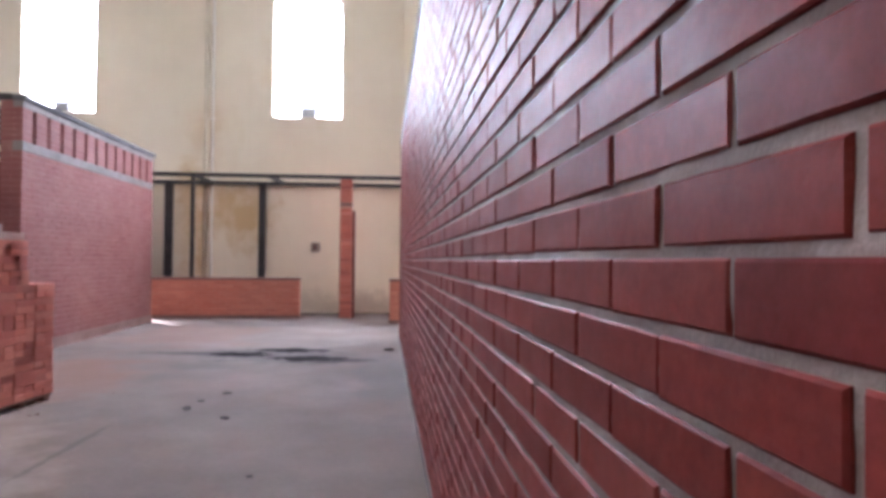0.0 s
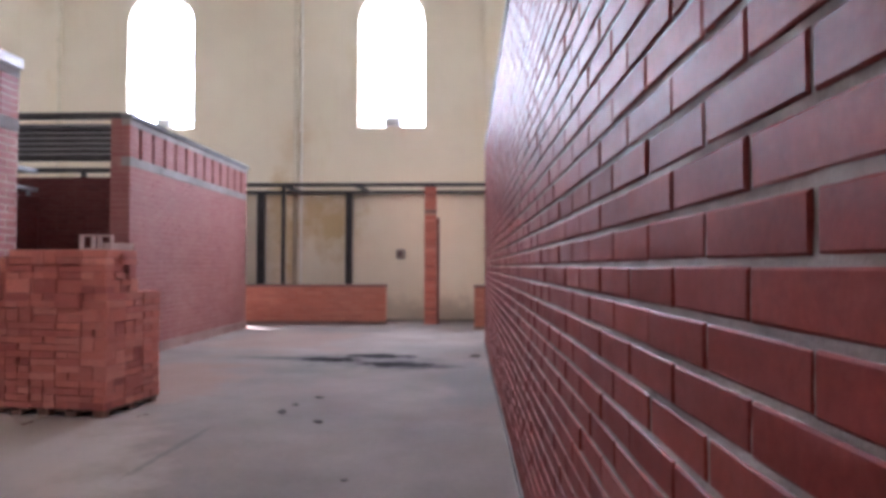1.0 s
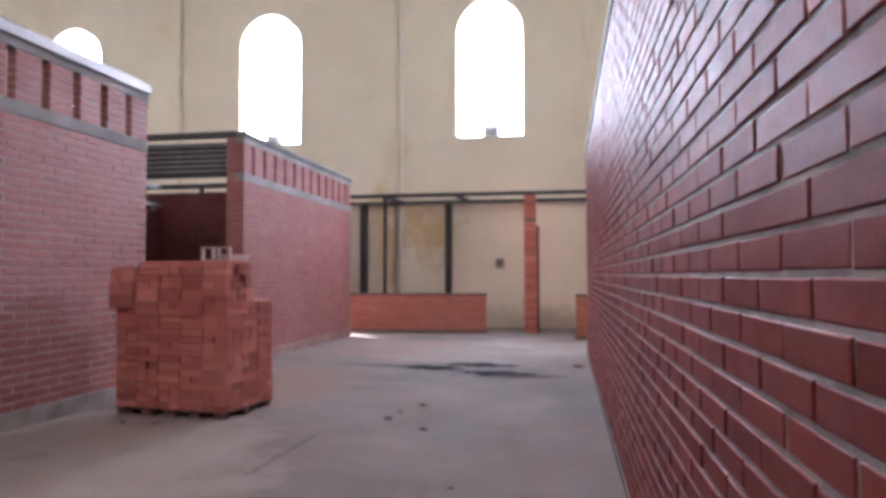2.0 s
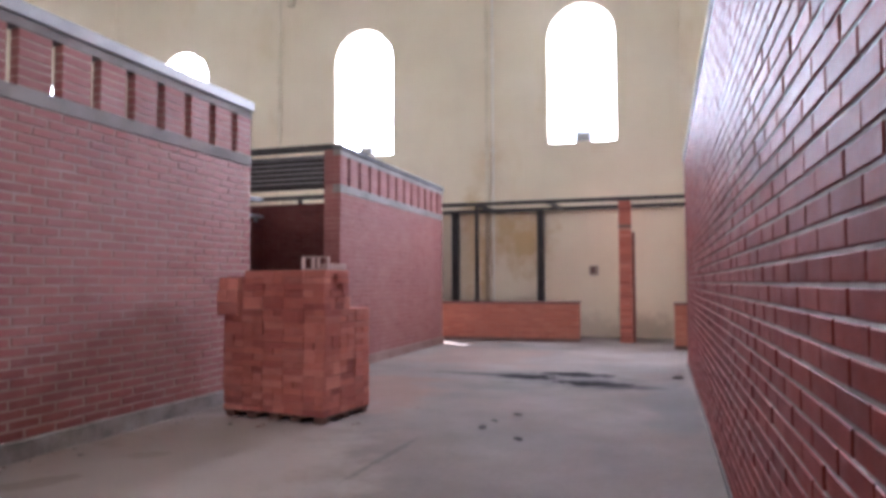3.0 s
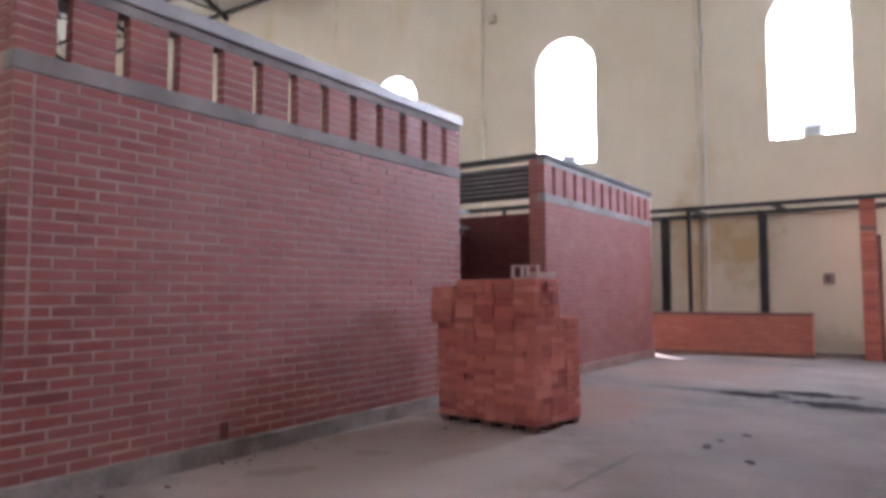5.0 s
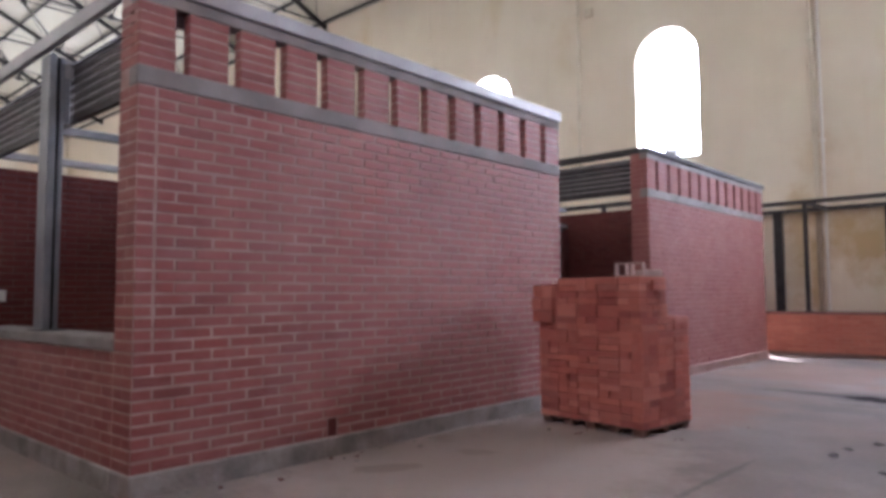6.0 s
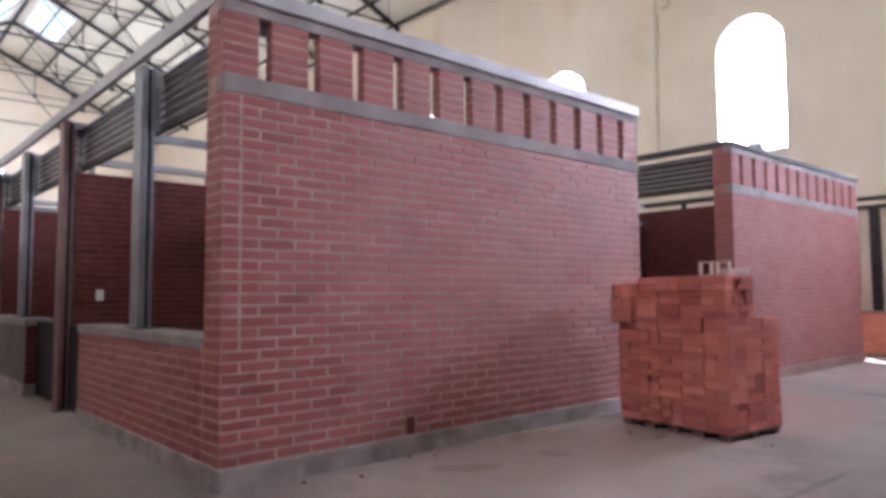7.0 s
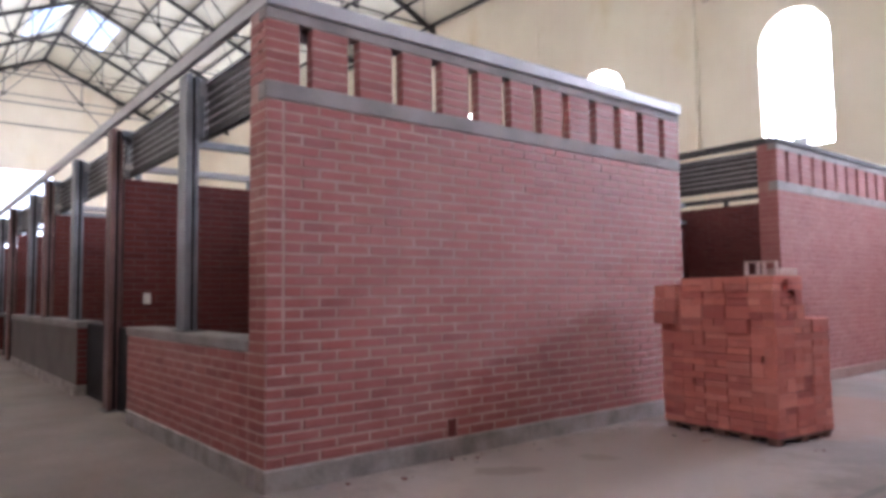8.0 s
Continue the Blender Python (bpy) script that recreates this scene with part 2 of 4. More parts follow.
def floor_material():
    m, t, b = nodes_of("floor_concrete")
    geo = t.nodes.new("ShaderNodeNewGeometry")
    base = ramp(t, noise_at(t, 0.55, 7.0, 0.62), [(0.30, (0.182, 0.154, 0.142)), (0.55, (0.256, 0.219, 0.201)), (0.75, (0.32, 0.278, 0.255))])
    fine = noise_at(t, 26.0, 5.0, 0.7)
    fl = ramp(t, fine, [(0.3, (0.84, 0.84, 0.84)), (0.7, (1.04, 1.04, 1.04))])
    col = mix(t, 0.8, base.outputs[0], fl.outputs[0], "MULTIPLY")
    # brick dust trodden in along the stalls
    dust = ramp(t, noise_at(t, 0.8, 5.0, 0.6), [(0.42, (0, 0, 0)), (0.75, (0.5, 0.5, 0.5))])
    col = mix(t, dust.outputs[0], col, (0.21, 0.145, 0.122))

    def blot(cx, cy, rx, ry, turn, wobble):
        mp = t.nodes.new("ShaderNodeMapping")
        mp.vector_type = "TEXTURE"
        mp.inputs["Location"].default_value = (cx, cy, 0)
        mp.inputs["Rotation"].default_value = (0, 0, radians(turn))
        mp.inputs["Scale"].default_value = (rx, ry, 1)
        t.links.new(geo.outputs["Position"], mp.inputs[0])
        ln = t.nodes.new("ShaderNodeVectorMath")
        ln.operation = "LENGTH"
        t.links.new(mp.outputs[0], ln.inputs[0])
        nz = noise_at(t, wobble, 6.0, 0.7)
        ma = t.nodes.new("ShaderNodeMath")
        ma.operation = "MULTIPLY_ADD"
        t.links.new(nz, ma.inputs[0])
        ma.inputs[1].default_value = -2.2
        ma.inputs[2].default_value = 1.1
        s = t.nodes.new("ShaderNodeMath")
        s.operation = "ADD"
        t.links.new(ln.outputs["Value"], s.inputs[0])
        t.links.new(ma.outputs[0], s.inputs[1])
        return ramp(t, s.outputs[0], [(0.62, (1, 1, 1)), (1.2, (0, 0, 0))]).outputs[0]

    # soot where a fire was lit, old oil, damp patches
    for cx, cy, rx, ry, turn, wob, tone, amount in (
            (-3.3, 4.2, 1.5, 2.6, 8, 0.9, (0.40, 0.325, 0.295), 0.6),
            (-3.3, 7.6, 1.1, 1.6, 10, 1.0, (0.27, 0.165, 0.13), 0.6),
            (-3.0, 11.5, 1.3, 2.0, 0, 0.8, (0.28, 0.19, 0.155), 0.5),
            (-1.25, 9.1, 1.35, 0.75, -14, 1.6, (0.11, 0.104, 0.104), 0.6),
            (-2.35, 9.35, 0.75, 0.20, -4, 2.5, (0.06, 0.057, 0.057), 0.6),
            (-1.66, 9.22, 0.50, 0.26, -8, 4.5, (0.008, 0.0075, 0.008), 1.0),
            (-1.10, 9.62, 0.55, 0.26, -10, 4.2, (0.010, 0.009, 0.010), 0.95),
            (-0.78, 8.80, 0.55, 0.30, -14, 4.8, (0.010, 0.009, 0.009), 0.95),
            (-0.30, 8.65, 0.40, 0.22, -10, 4.0, (0.03, 0.028, 0.028), 0.6),
            (-1.95, 8.2, 0.45, 0.30, 0, 3.0, (0.15, 0.137, 0.13), 0.55),
            (-1.88, 4.9, 0.035, 0.75, -2, 3.0, (0.14, 0.125, 0.117), 0.6),
            (-2.78, 13.7, 0.5, 0.35, 0, 3.0, (0.13, 0.122, 0.118), 0.5),
            (-3.72, 3.55, 0.30, 0.14, 60, 5.0, (0.15, 0.13, 0.12), 0.4),
            (-3.55, 4.35, 0.22, 0.10, 30, 6.0, (0.16, 0.14, 0.13), 0.35),
            (-1.7, 13.2, 0.7, 0.16, 3, 1.4, (0.12, 0.115, 0.11), 0.6),
            (0.1, 7.6, 0.35, 1.6, 0, 1.2, (0.17, 0.165, 0.16), 0.55)):
        k = t.nodes.new("ShaderNodeMath")
        k.operation = "MULTIPLY"
        t.links.new(blot(cx, cy, rx, ry, turn, wob), k.inputs[0])
        k.inputs[1].default_value = amount
        col = mix(t, k.outputs[0], col, tone)
    t.links.new(col, b.inputs["Base Color"])
    b.inputs["Specular IOR Level"].default_value = 0.03
    rr = ramp(t, noise_at(t, 1.3, 5.0), [(0.3, (0.7,) * 3), (0.7, (0.9,) * 3)])
    t.links.new(rr.outputs[0], b.inputs["Roughness"])
    bump(t, b, fine, 0.3, 0.004)
    return m


M_FLOOR = floor_material()


def glass_material():
    m, t, b = nodes_of("window_glass")
    b.inputs["Base Color"].default_value = (0.95, 0.98, 1.0, 1)
    b.inputs["Roughness"].default_value = 0.02
    b.inputs["Transmission Weight"].default_value = 1.0
    b.inputs["IOR"].default_value = 1.02
    return m


M_GLASS = glass_material()


def glass_tinted():
    m, t, b = nodes_of("window_glass_blue")
    b.inputs["Base Color"].default_value = (0.027, 0.029, 0.029, 1)
    b.inputs["Roughness"].default_value = 0.1
    b.inputs["Transmission Weight"].default_value = 1.0
    b.inputs["IOR"].default_value = 1.02
    return m


M_GLASS_B = glass_tinted()


# ---- mesh helpers ----
def finish(name, bm, material, parent=None, label=""):
    me = bpy.data.meshes.new(name)
    bmesh.ops.recalc_face_normals(bm, faces=bm.faces)
    bm.to_mesh(me)
    bm.free()
    me.materials.append(material)
    ob = new(name, me)
    if parent:
        ob.parent = parent
    if label:
        ob["label"] = label
    return ob


def part(name, bm, material, parent, label=""):
    return finish(name, bm, material, parent, label)


def box_into(bm, x0, x1, y0, y1, z0, z1, bevel=0.0, m=None):
    r = bmesh.ops.create_cube(bm, size=1.0)
    vs = r["verts"]
    mat = Matrix.Translation(((x0 + x1) / 2, (y0 + y1) / 2, (z0 + z1) / 2)) @ Matrix.Diagonal((abs(x1 - x0), abs(y1 - y0), abs(z1 - z0), 1))
    bmesh.ops.transform(bm, matrix=(m @ mat) if m else mat, verts=vs)
    if bevel:
        es = list({e for v in vs for e in v.link_edges})
        bmesh.ops.bevel(bm, geom=es, offset=bevel, segments=1, affect="EDGES")
    return bm


def box(x0, x1, y0, y1, z0, z1, bevel=0.004, m=None):
    return box_into(bmesh.new(), x0, x1, y0, y1, z0, z1, bevel, m)


def bar_into(bm, a, b, w, h=None, sides=4):
    """A straight bar from a to b, w wide and h high, or round with more sides."""
    a, b = Vector(a), Vector(b)
    h = h or w
    d = b - a
    q = d.to_track_quat("Z", "Y").to_matrix().to_4x4()
    r = bmesh.ops.create_cone(bm, cap_ends=True, segments=sides, radius1=0.5 if sides > 4 else 0.7071, radius2=0.5 if sides > 4 else 0.7071, depth=1.0)
    mt = Matrix.Translation((a + b) / 2) @ q @ Matrix.Diagonal((w, h, d.length, 1)) @ (pose(0, 0, 0, 0, 0, 45) if sides == 4 else Matrix())
    bmesh.ops.transform(bm, matrix=mt, verts=r["verts"])
    return bm


def bar(a, b, w, h=None, sides=4):
    return bar_into(bmesh.new(), a, b, w, h, sides)


def empty(name, x=0, y=0, z=0):
    e = new(name)
    e.location = (x, y, z)
    e.empty_display_size = 0.1
    return e


# ---- bricks ----
BRICK_F = [(0, 1, 5, 4), (1, 2, 6, 5), (2, 3, 7, 6), (3, 0, 4, 7), (4, 5, 9, 8), (5, 6, 10, 9), (6, 7, 11, 10), (7, 4, 8, 11), (8, 9, 10, 11)]
BRICK_MESHES = {}


def brick_verts(length, high, deep, c=0.003):
    """A brick whose face looks along -y, u along x, worn edges round the face."""
    a, h = length / 2, high / 2
    ring = lambda e, y: [(-a + e, y, -h + e), (a - e, y, -h + e), (a - e, y, h - e), (-a + e, y, h - e)]
    return ring(0, deep) + ring(0, c) + ring(c, 0)


def brick_mesh(length, high, deep, material):
    key = (round(length, 3), round(high, 3), round(deep, 3), material.name)
    if key not in BRICK_MESHES:
        me = bpy.data.meshes.new("brick")
        me.from_pydata(brick_verts(*key[:3]), [], BRICK_F)
        me.materials.append(material)
        BRICK_MESHES[key] = me
    return BRICK_MESHES[key]


def lay(owner, origin, turn, bricks, deep, material, chosen, rng, most=300, uneven=0.0015, ragged=0):
    """Bricks (u, z, length, high) on a face at origin, turned by turn degrees; those chosen by chosen(u, z) are objects."""
    face = Matrix.Translation(origin) @ Matrix.Rotation(radians(turn), 4, "Z")
    verts, faces, made = [], [], 0
    for u, z, length, high in bricks:
        off = rng.uniform(-uneven, uneven)
        if ragged:
            # joints of unequal width: lengths and heights cut by whole millimetres
            dl, dh = 0.002 * rng.randint(0, ragged), 0.001 * rng.randint(-1, ragged)
            u, z, length, high = u + 0.002 * rng.randint(-1, 1), z + 0.001 * rng.randint(-2, 2), length - dl, high - dh
        m = face @ Matrix.Translation((u, off, z + rng.uniform(-uneven, uneven) * 0.5)) @ Matrix.Rotation(rng.uniform(-0.004, 0.004), 4, "Y") @ Matrix.Rotation(rng.uniform(-uneven, uneven) * 5, 4, "Z")
        if made < most and chosen(u, z):
            ob = new("brick", brick_mesh(length, high, deep, material))
            ob.parent = owner
            ob.matrix_local = m
            made += 1
        else:
            n = len(verts)
            verts += [tuple(m @ Vector(v)) for v in brick_verts(length, high, deep)]
            faces += [tuple(i + n for i in f) for f in BRICK_F]
    if verts:
        me = bpy.data.meshes.new("brickwork")
        me.from_pydata(verts, [], faces)
        me.materials.append(material)
        rest = new("brickwork", me)
        rest.parent = owner
        tagged(rest, kind="stuff")


def courses(u0, u1, z0, n, pitch=PITCH_Z, start=0.0, first=0, length=PITCH_L, joint=JOINT):
    """Running bond between u0 and u1: n courses from z0 up."""
    out = []
    for i in range(n):
        z = z0 + (i + 0.5) * pitch
        u = u0 - length + (start + (length / 2 if (i + first) % 2 else 0.0)) % length
        while u < u1:
            a, b = max(u, u0), min(u + length, u1)
            if b - a > 0.03:
                out.append(((a + b) / 2, z, b - a - joint, pitch - joint))
            u += length
    return out


# ---- floor, hall walls, roof ----
finish("floor", box(X_WEST - 1, X_EAST + 1, Y_NEAR - 1, Y_FAR + 1, -0.3, 0.0, 0), M_FLOOR)
tagged(bpy.data.objects["floor"], "bare grey concrete hall floor with soot stains and dust", "floor", kind="structure")


def arched_wall(name, x0, x1, y, z1, centres, out, label):
    """A plastered wall along x with arched window openings through it; out: the way its outer side lies."""
    bm = bmesh.new()
    r = WIN_W / 2
    spring = WIN_TOP - r
    n = 14
    inner, outer = y, y + out * WALL_T
    cs = sorted(c for c in centres if x0 + 1 < c < x1 - 1)
    cuts = [x0] + [(a + b) / 2 for a, b in zip(cs, cs[1:])] + [x1]

    def face(pts, yy):
        bm.faces.new([bm.verts.new((px, yy, pz)) for px, pz in pts])

    for c, a, b in zip(cs, cuts, cuts[1:]):
        for yy in (inner, outer):
            face([(a, -0.3), (b, -0.3), (b, WIN_SILL), (a, WIN_SILL)], yy)
            face([(a, WIN_SILL), (c - r, WIN_SILL), (c - r, spring), (a, spring)], yy)
            face([(c + r, WIN_SILL), (b, WIN_SILL), (b, spring), (c + r, spring)], yy)
            arc = [(c - r * math.cos(math.pi * i / n), spring + r * math.sin(math.pi * i / n)) for i in range(n + 1)]
            tops = [(a + (b - a) * i / n, z1) for i in range(n + 1)]
            for i in range(n):
                face([arc[i], arc[i + 1], tops[i + 1], tops[i]], yy)
            face([(a, spring), arc[0], tops[0]], yy)
            face([arc[n], (b, spring), tops[n]], yy)
        rim = [(c - r, WIN_SILL), (c - r, spring)] + arc[1:-1] + [(c + r, spring), (c + r, WIN_SILL)]
        for p, q in zip(rim, rim[1:] + rim[:1]):
            bm.faces.new([bm.verts.new((p[0], inner, p[1])), bm.verts.new((q[0], inner, q[1])), bm.verts.new((q[0], outer, q[1])), bm.verts.new((p[0], outer, p[1]))])
    bmesh.ops.remove_doubles(bm, verts=bm.verts, dist=0.001)
    ob = finish(name, bm, M_PLASTER)
    return tagged(ob, label, "wall", kind="structure")


arched_wall("wall_north", X_WEST, X_EAST, Y_FAR, Z_EAVE + 0.2, WIN_X, 1, "cream plastered hall wall with tall arched windows")
arched_wall("wall_south", X_WEST, X_EAST, Y_NEAR, Z_EAVE + 0.2, FILL_WIN_X, -1, "cream plastered hall wall with an added, unseen arched window")


def gable(name, x, out, opening, label):
    bm = bmesh.new()
    for xx in (x, x + out * WALL_T):
        if opening:
            ya, yb, za, zb = opening
            pts = [[(Y_NEAR, -0.3), (ya, -0.3), (ya, Z_EAVE), (Y_NEAR, Z_EAVE)], [(yb, -0.3), (Y_FAR, -0.3), (Y_FAR, Z_EAVE), (yb, Z_EAVE)],
                   [(ya, -0.3), (yb, -0.3), (yb, za), (ya, za)], [(ya, zb), (yb, zb), (yb, Z_EAVE), (ya, Z_EAVE)], [(Y_NEAR, Z_EAVE), (Y_FAR, Z_EAVE), (Y_RIDGE, Z_RIDGE + 0.1)]]
        else:
            pts = [[(Y_NEAR, -0.3), (Y_FAR, -0.3), (Y_FAR, Z_EAVE), (Y_RIDGE, Z_RIDGE + 0.1), (Y_NEAR, Z_EAVE)]]
        for p in pts:
            bm.faces.new([bm.verts.new((xx, a, b)) for a, b in p])
    if opening:
        ya, yb, za, zb = opening
        for (a, b), (c, d) in (((ya, za), (yb, za)), ((yb, za), (yb, zb)), ((yb, zb), (ya, zb)), ((ya, zb), (ya, za))):
            bm.faces.new([bm.verts.new(v) for v in ((x, a, b), (x, c, d), (x + out * WALL_T, c, d), (x + out * WALL_T, a, b))])
    return tagged(finish(name, bm, M_PLASTER), label, "wall", kind="structure")


GABLE_WIN = (3.4, 7.6, 4.2, 8.9)
gable("wall_west", X_WEST, -1, GABLE_WIN, "cream plastered gable wall with a large bright window")
# The east opening is unseen, added to light the stall end walls.
gable("wall_east", X_EAST, 1, (3.4, 11.6, 5.6, 9.0), "cream plastered gable wall with an added, unseen wide window")
# a lamp in each opening; the east one is the added fill
for gx, gw, (ga, gb, gc, gd) in ((X_WEST - 0.12, 20, GABLE_WIN), (X_EAST + 0.12, 4, (3.4, 11.6, 5.6, 9.0))):
    gl = bpy.data.lights.new("window_daylight", "AREA")
    gl.shape, gl.size, gl.size_y, gl.energy, gl.color = "RECTANGLE", gb - ga - 0.02, gd - gc - 0.02, gw, (0.92, 0.96, 1.0)
    gy, gz = (ga + gb) / 2, (gc + gd) / 2
    new("window_daylight", gl).matrix_world = look((gx, gy, gz), (-20, gy, gz))
    gside = 1 if gx < -20 else -1
    gw_ = tagged(empty("gable_window", gx + gside * 0.06, gy, gc), "large bright gable window; the east one is added, unseen", "window", "gable windows", "structure")
    for q in range(3):
        wy = -(gb - ga) / 2 + q * (gb - ga) / 3
        pane = part("pane", box(-0.003, 0.003, wy + 0.03, wy + (gb - ga) / 3 - 0.03, 0.03, gd - gc - 0.03, 0), M_GLASS, gw_)
        pane.visible_shadow = False
        part("mullion", box(-0.03, 0.03, wy - 0.028, wy + 0.028, 0.0, gd - gc, 0), M_WHITE, gw_)


def roof_slope(y_eave):
    bm = bmesh.new()
    d = Vector((0, Y_RIDGE - y_eave, Z_RIDGE - Z_EAVE))
    up = Vector((0, -d.z, d.y)).normalized()
    if up.z < 0:
        up = -up
    sky0, sky1 = 0.80, 0.96
    lit = [(-41.4, -37.2)]

    def slab(xa, xb, s0, s1):
        base = [Vector((xa, y_eave, Z_EAVE)) + d * s0, Vector((xb, y_eave, Z_EAVE)) + d * s0, Vector((xb, y_eave, Z_EAVE)) + d * s1, Vector((xa, y_eave, Z_EAVE)) + d * s1]
        lo = [bm.verts.new(p + up * 0.16) for p in base]
        hi = [bm.verts.new(p + up * 0.22) for p in base]
        bm.faces.new(lo)
        bm.faces.new(hi)
        for i in range(4):
            bm.faces.new((lo[i], lo[(i + 1) % 4], hi[(i + 1) % 4], hi[i]))

    slab(X_WEST - 0.4, X_EAST + 0.4, -0.06, sky0)
    slab(X_WEST - 0.4, X_EAST + 0.4, sky1, 1.0)
    x = X_WEST - 0.4
    for a, b in lit:
        slab(x, a, sky0, sky1)
        x = b
        mid = Vector(((a + b) / 2, y_eave, Z_EAVE)) + d * ((sky0 + sky1) / 2) + up * 0.14
        data = bpy.data.lights.new("skylight_daylight", "AREA")
        data.shape, data.size, data.size_y, data.energy, data.color = "RECTANGLE", b - a, d.length * (sky1 - sky0), 1.8, (0.92, 0.96, 1.0)
        new("skylight_daylight", data).matrix_world = look(mid, mid - up)
        ln = d.length * (sky1 - sky0) / 2
        ang = math.degrees(math.atan2(d.z, abs(d.y))) * (1 if d.y > 0 else -1)
        pane = finish("skylight", box(-(b - a) / 2, (b - a) / 2, -ln, ln, -0.003, 0.003, 0), M_GLASS)
        pane.matrix_world = Matrix.Translation(mid - up * 0.03) @ pose(0, 0, 0, ang, 0, 0)
        pane.visible_shadow = False
        tagged(pane, "translucent skylight panel near the roof ridge", "skylight", "skylights", "structure")
    slab(x, X_EAST + 0.4, sky0, sky1)
    return bm


cl = finish("ceiling", roof_slope(Y_FAR), M_ROOF)
tagged(cl, "pale cream roof sheeting of the hall with skylights", "ceiling", kind="structure")
cl = finish("ceiling", roof_slope(Y_NEAR), M_ROOF)
tagged(cl, "pale cream roof sheeting of the hall with skylights", "ceiling", kind="structure")

# purlins
for y_eave in (Y_FAR, Y_NEAR):
    for s in [0.02 + 0.122 * i for i in range(9)]:
        yy, zz = y_eave + (Y_RIDGE - y_eave) * s, Z_EAVE + (Z_RIDGE - Z_EAVE) * s + 0.10
        tagged(finish("purlin", bar((X_WEST, yy, zz), (X_EAST, yy, zz), 0.06, 0.10), M_TRUSS), "thin dark steel purlin under the roof", "purlin", "roof purlins", "structure")

# trusses
TRUSS_X = [X_WEST + 0.15 + 5.24 * i for i in range(11)]


def roof_truss():
    t = empty("roof_truss")
    pt = lambda y_e, s, drop=0.0: (0, y_e + (Y_RIDGE - y_e) * s, Z_EAVE + (Z_RIDGE - Z_EAVE) * s - drop)
    for y_e in (Y_FAR, Y_NEAR):
        part("rafter", bar(pt(y_e, 0.0), pt(y_e, 1.0), 0.10, 0.16), M_TRUSS, t)
        low = (0, y_e + (Y_RIDGE - y_e) * 0.62, Z_EAVE + 0.15)
        part("tie", bar(pt(y_e, 1.0, 0.1), low, 0.045), M_TRUSS, t)
        for s, f in ((0.30, 0.28), (0.55, 0.45), (0.78, 0.70)):
            a = Vector(pt(y_e, s))
            b = Vector(pt(y_e, 1.0)).lerp(Vector(low), 1 - (f - 0.28)) if s > 0.6 else Vector((0, y_e + (Y_RIDGE - y_e) * (s + 0.08), Z_EAVE + 0.15))
            part("strut", bar(a, b, 0.045), M_TRUSS, t)
            part("gusset", box(-0.012, 0.012, b.y - 0.11, b.y + 0.11, b.z - 0.09, b.z + 0.09, 0), M_TRUSS, t)
    part("bottom_chord", bar((0, Y_NEAR, Z_EAVE + 0.15), (0, Y_FAR, Z_EAVE + 0.15), 0.05), M_TRUSS, t)
    part("collar", bar(pt(Y_FAR, 0.45), pt(Y_NEAR, 0.45), 0.04), M_TRUSS, t)
    tagged(t, "dark steel lattice roof truss spanning the hall", "roof truss", "roof trusses", "structure")
    return t


truss = roof_truss()
truss.matrix_basis = pose(TRUSS_X[0], 0, 0)
for tx in TRUSS_X[1:]:
    copy_thing(truss, pose(tx, 0, 0))

# wind bracing between the trusses on the far slope
for i, (a, b) in enumerate(zip(TRUSS_X, TRUSS_X[1:])):
    br = empty("wind_brace")
    for s0, s1 in ((0.05, 0.5), (0.5, 0.05), (0.5, 0.95), (0.95, 0.5)):
        p = lambda x, s: (x, Y_FAR + (Y_RIDGE - Y_FAR) * s, Z_EAVE + (Z_RIDGE - Z_EAVE) * s + 0.02)
        part("rod", bar(p(a, s0), p(b, s1), 0.03, sides=6), M_TRUSS, br)
    tagged(br, "thin dark steel bracing rods under the roof", "wind brace", "wind braces", "structure")


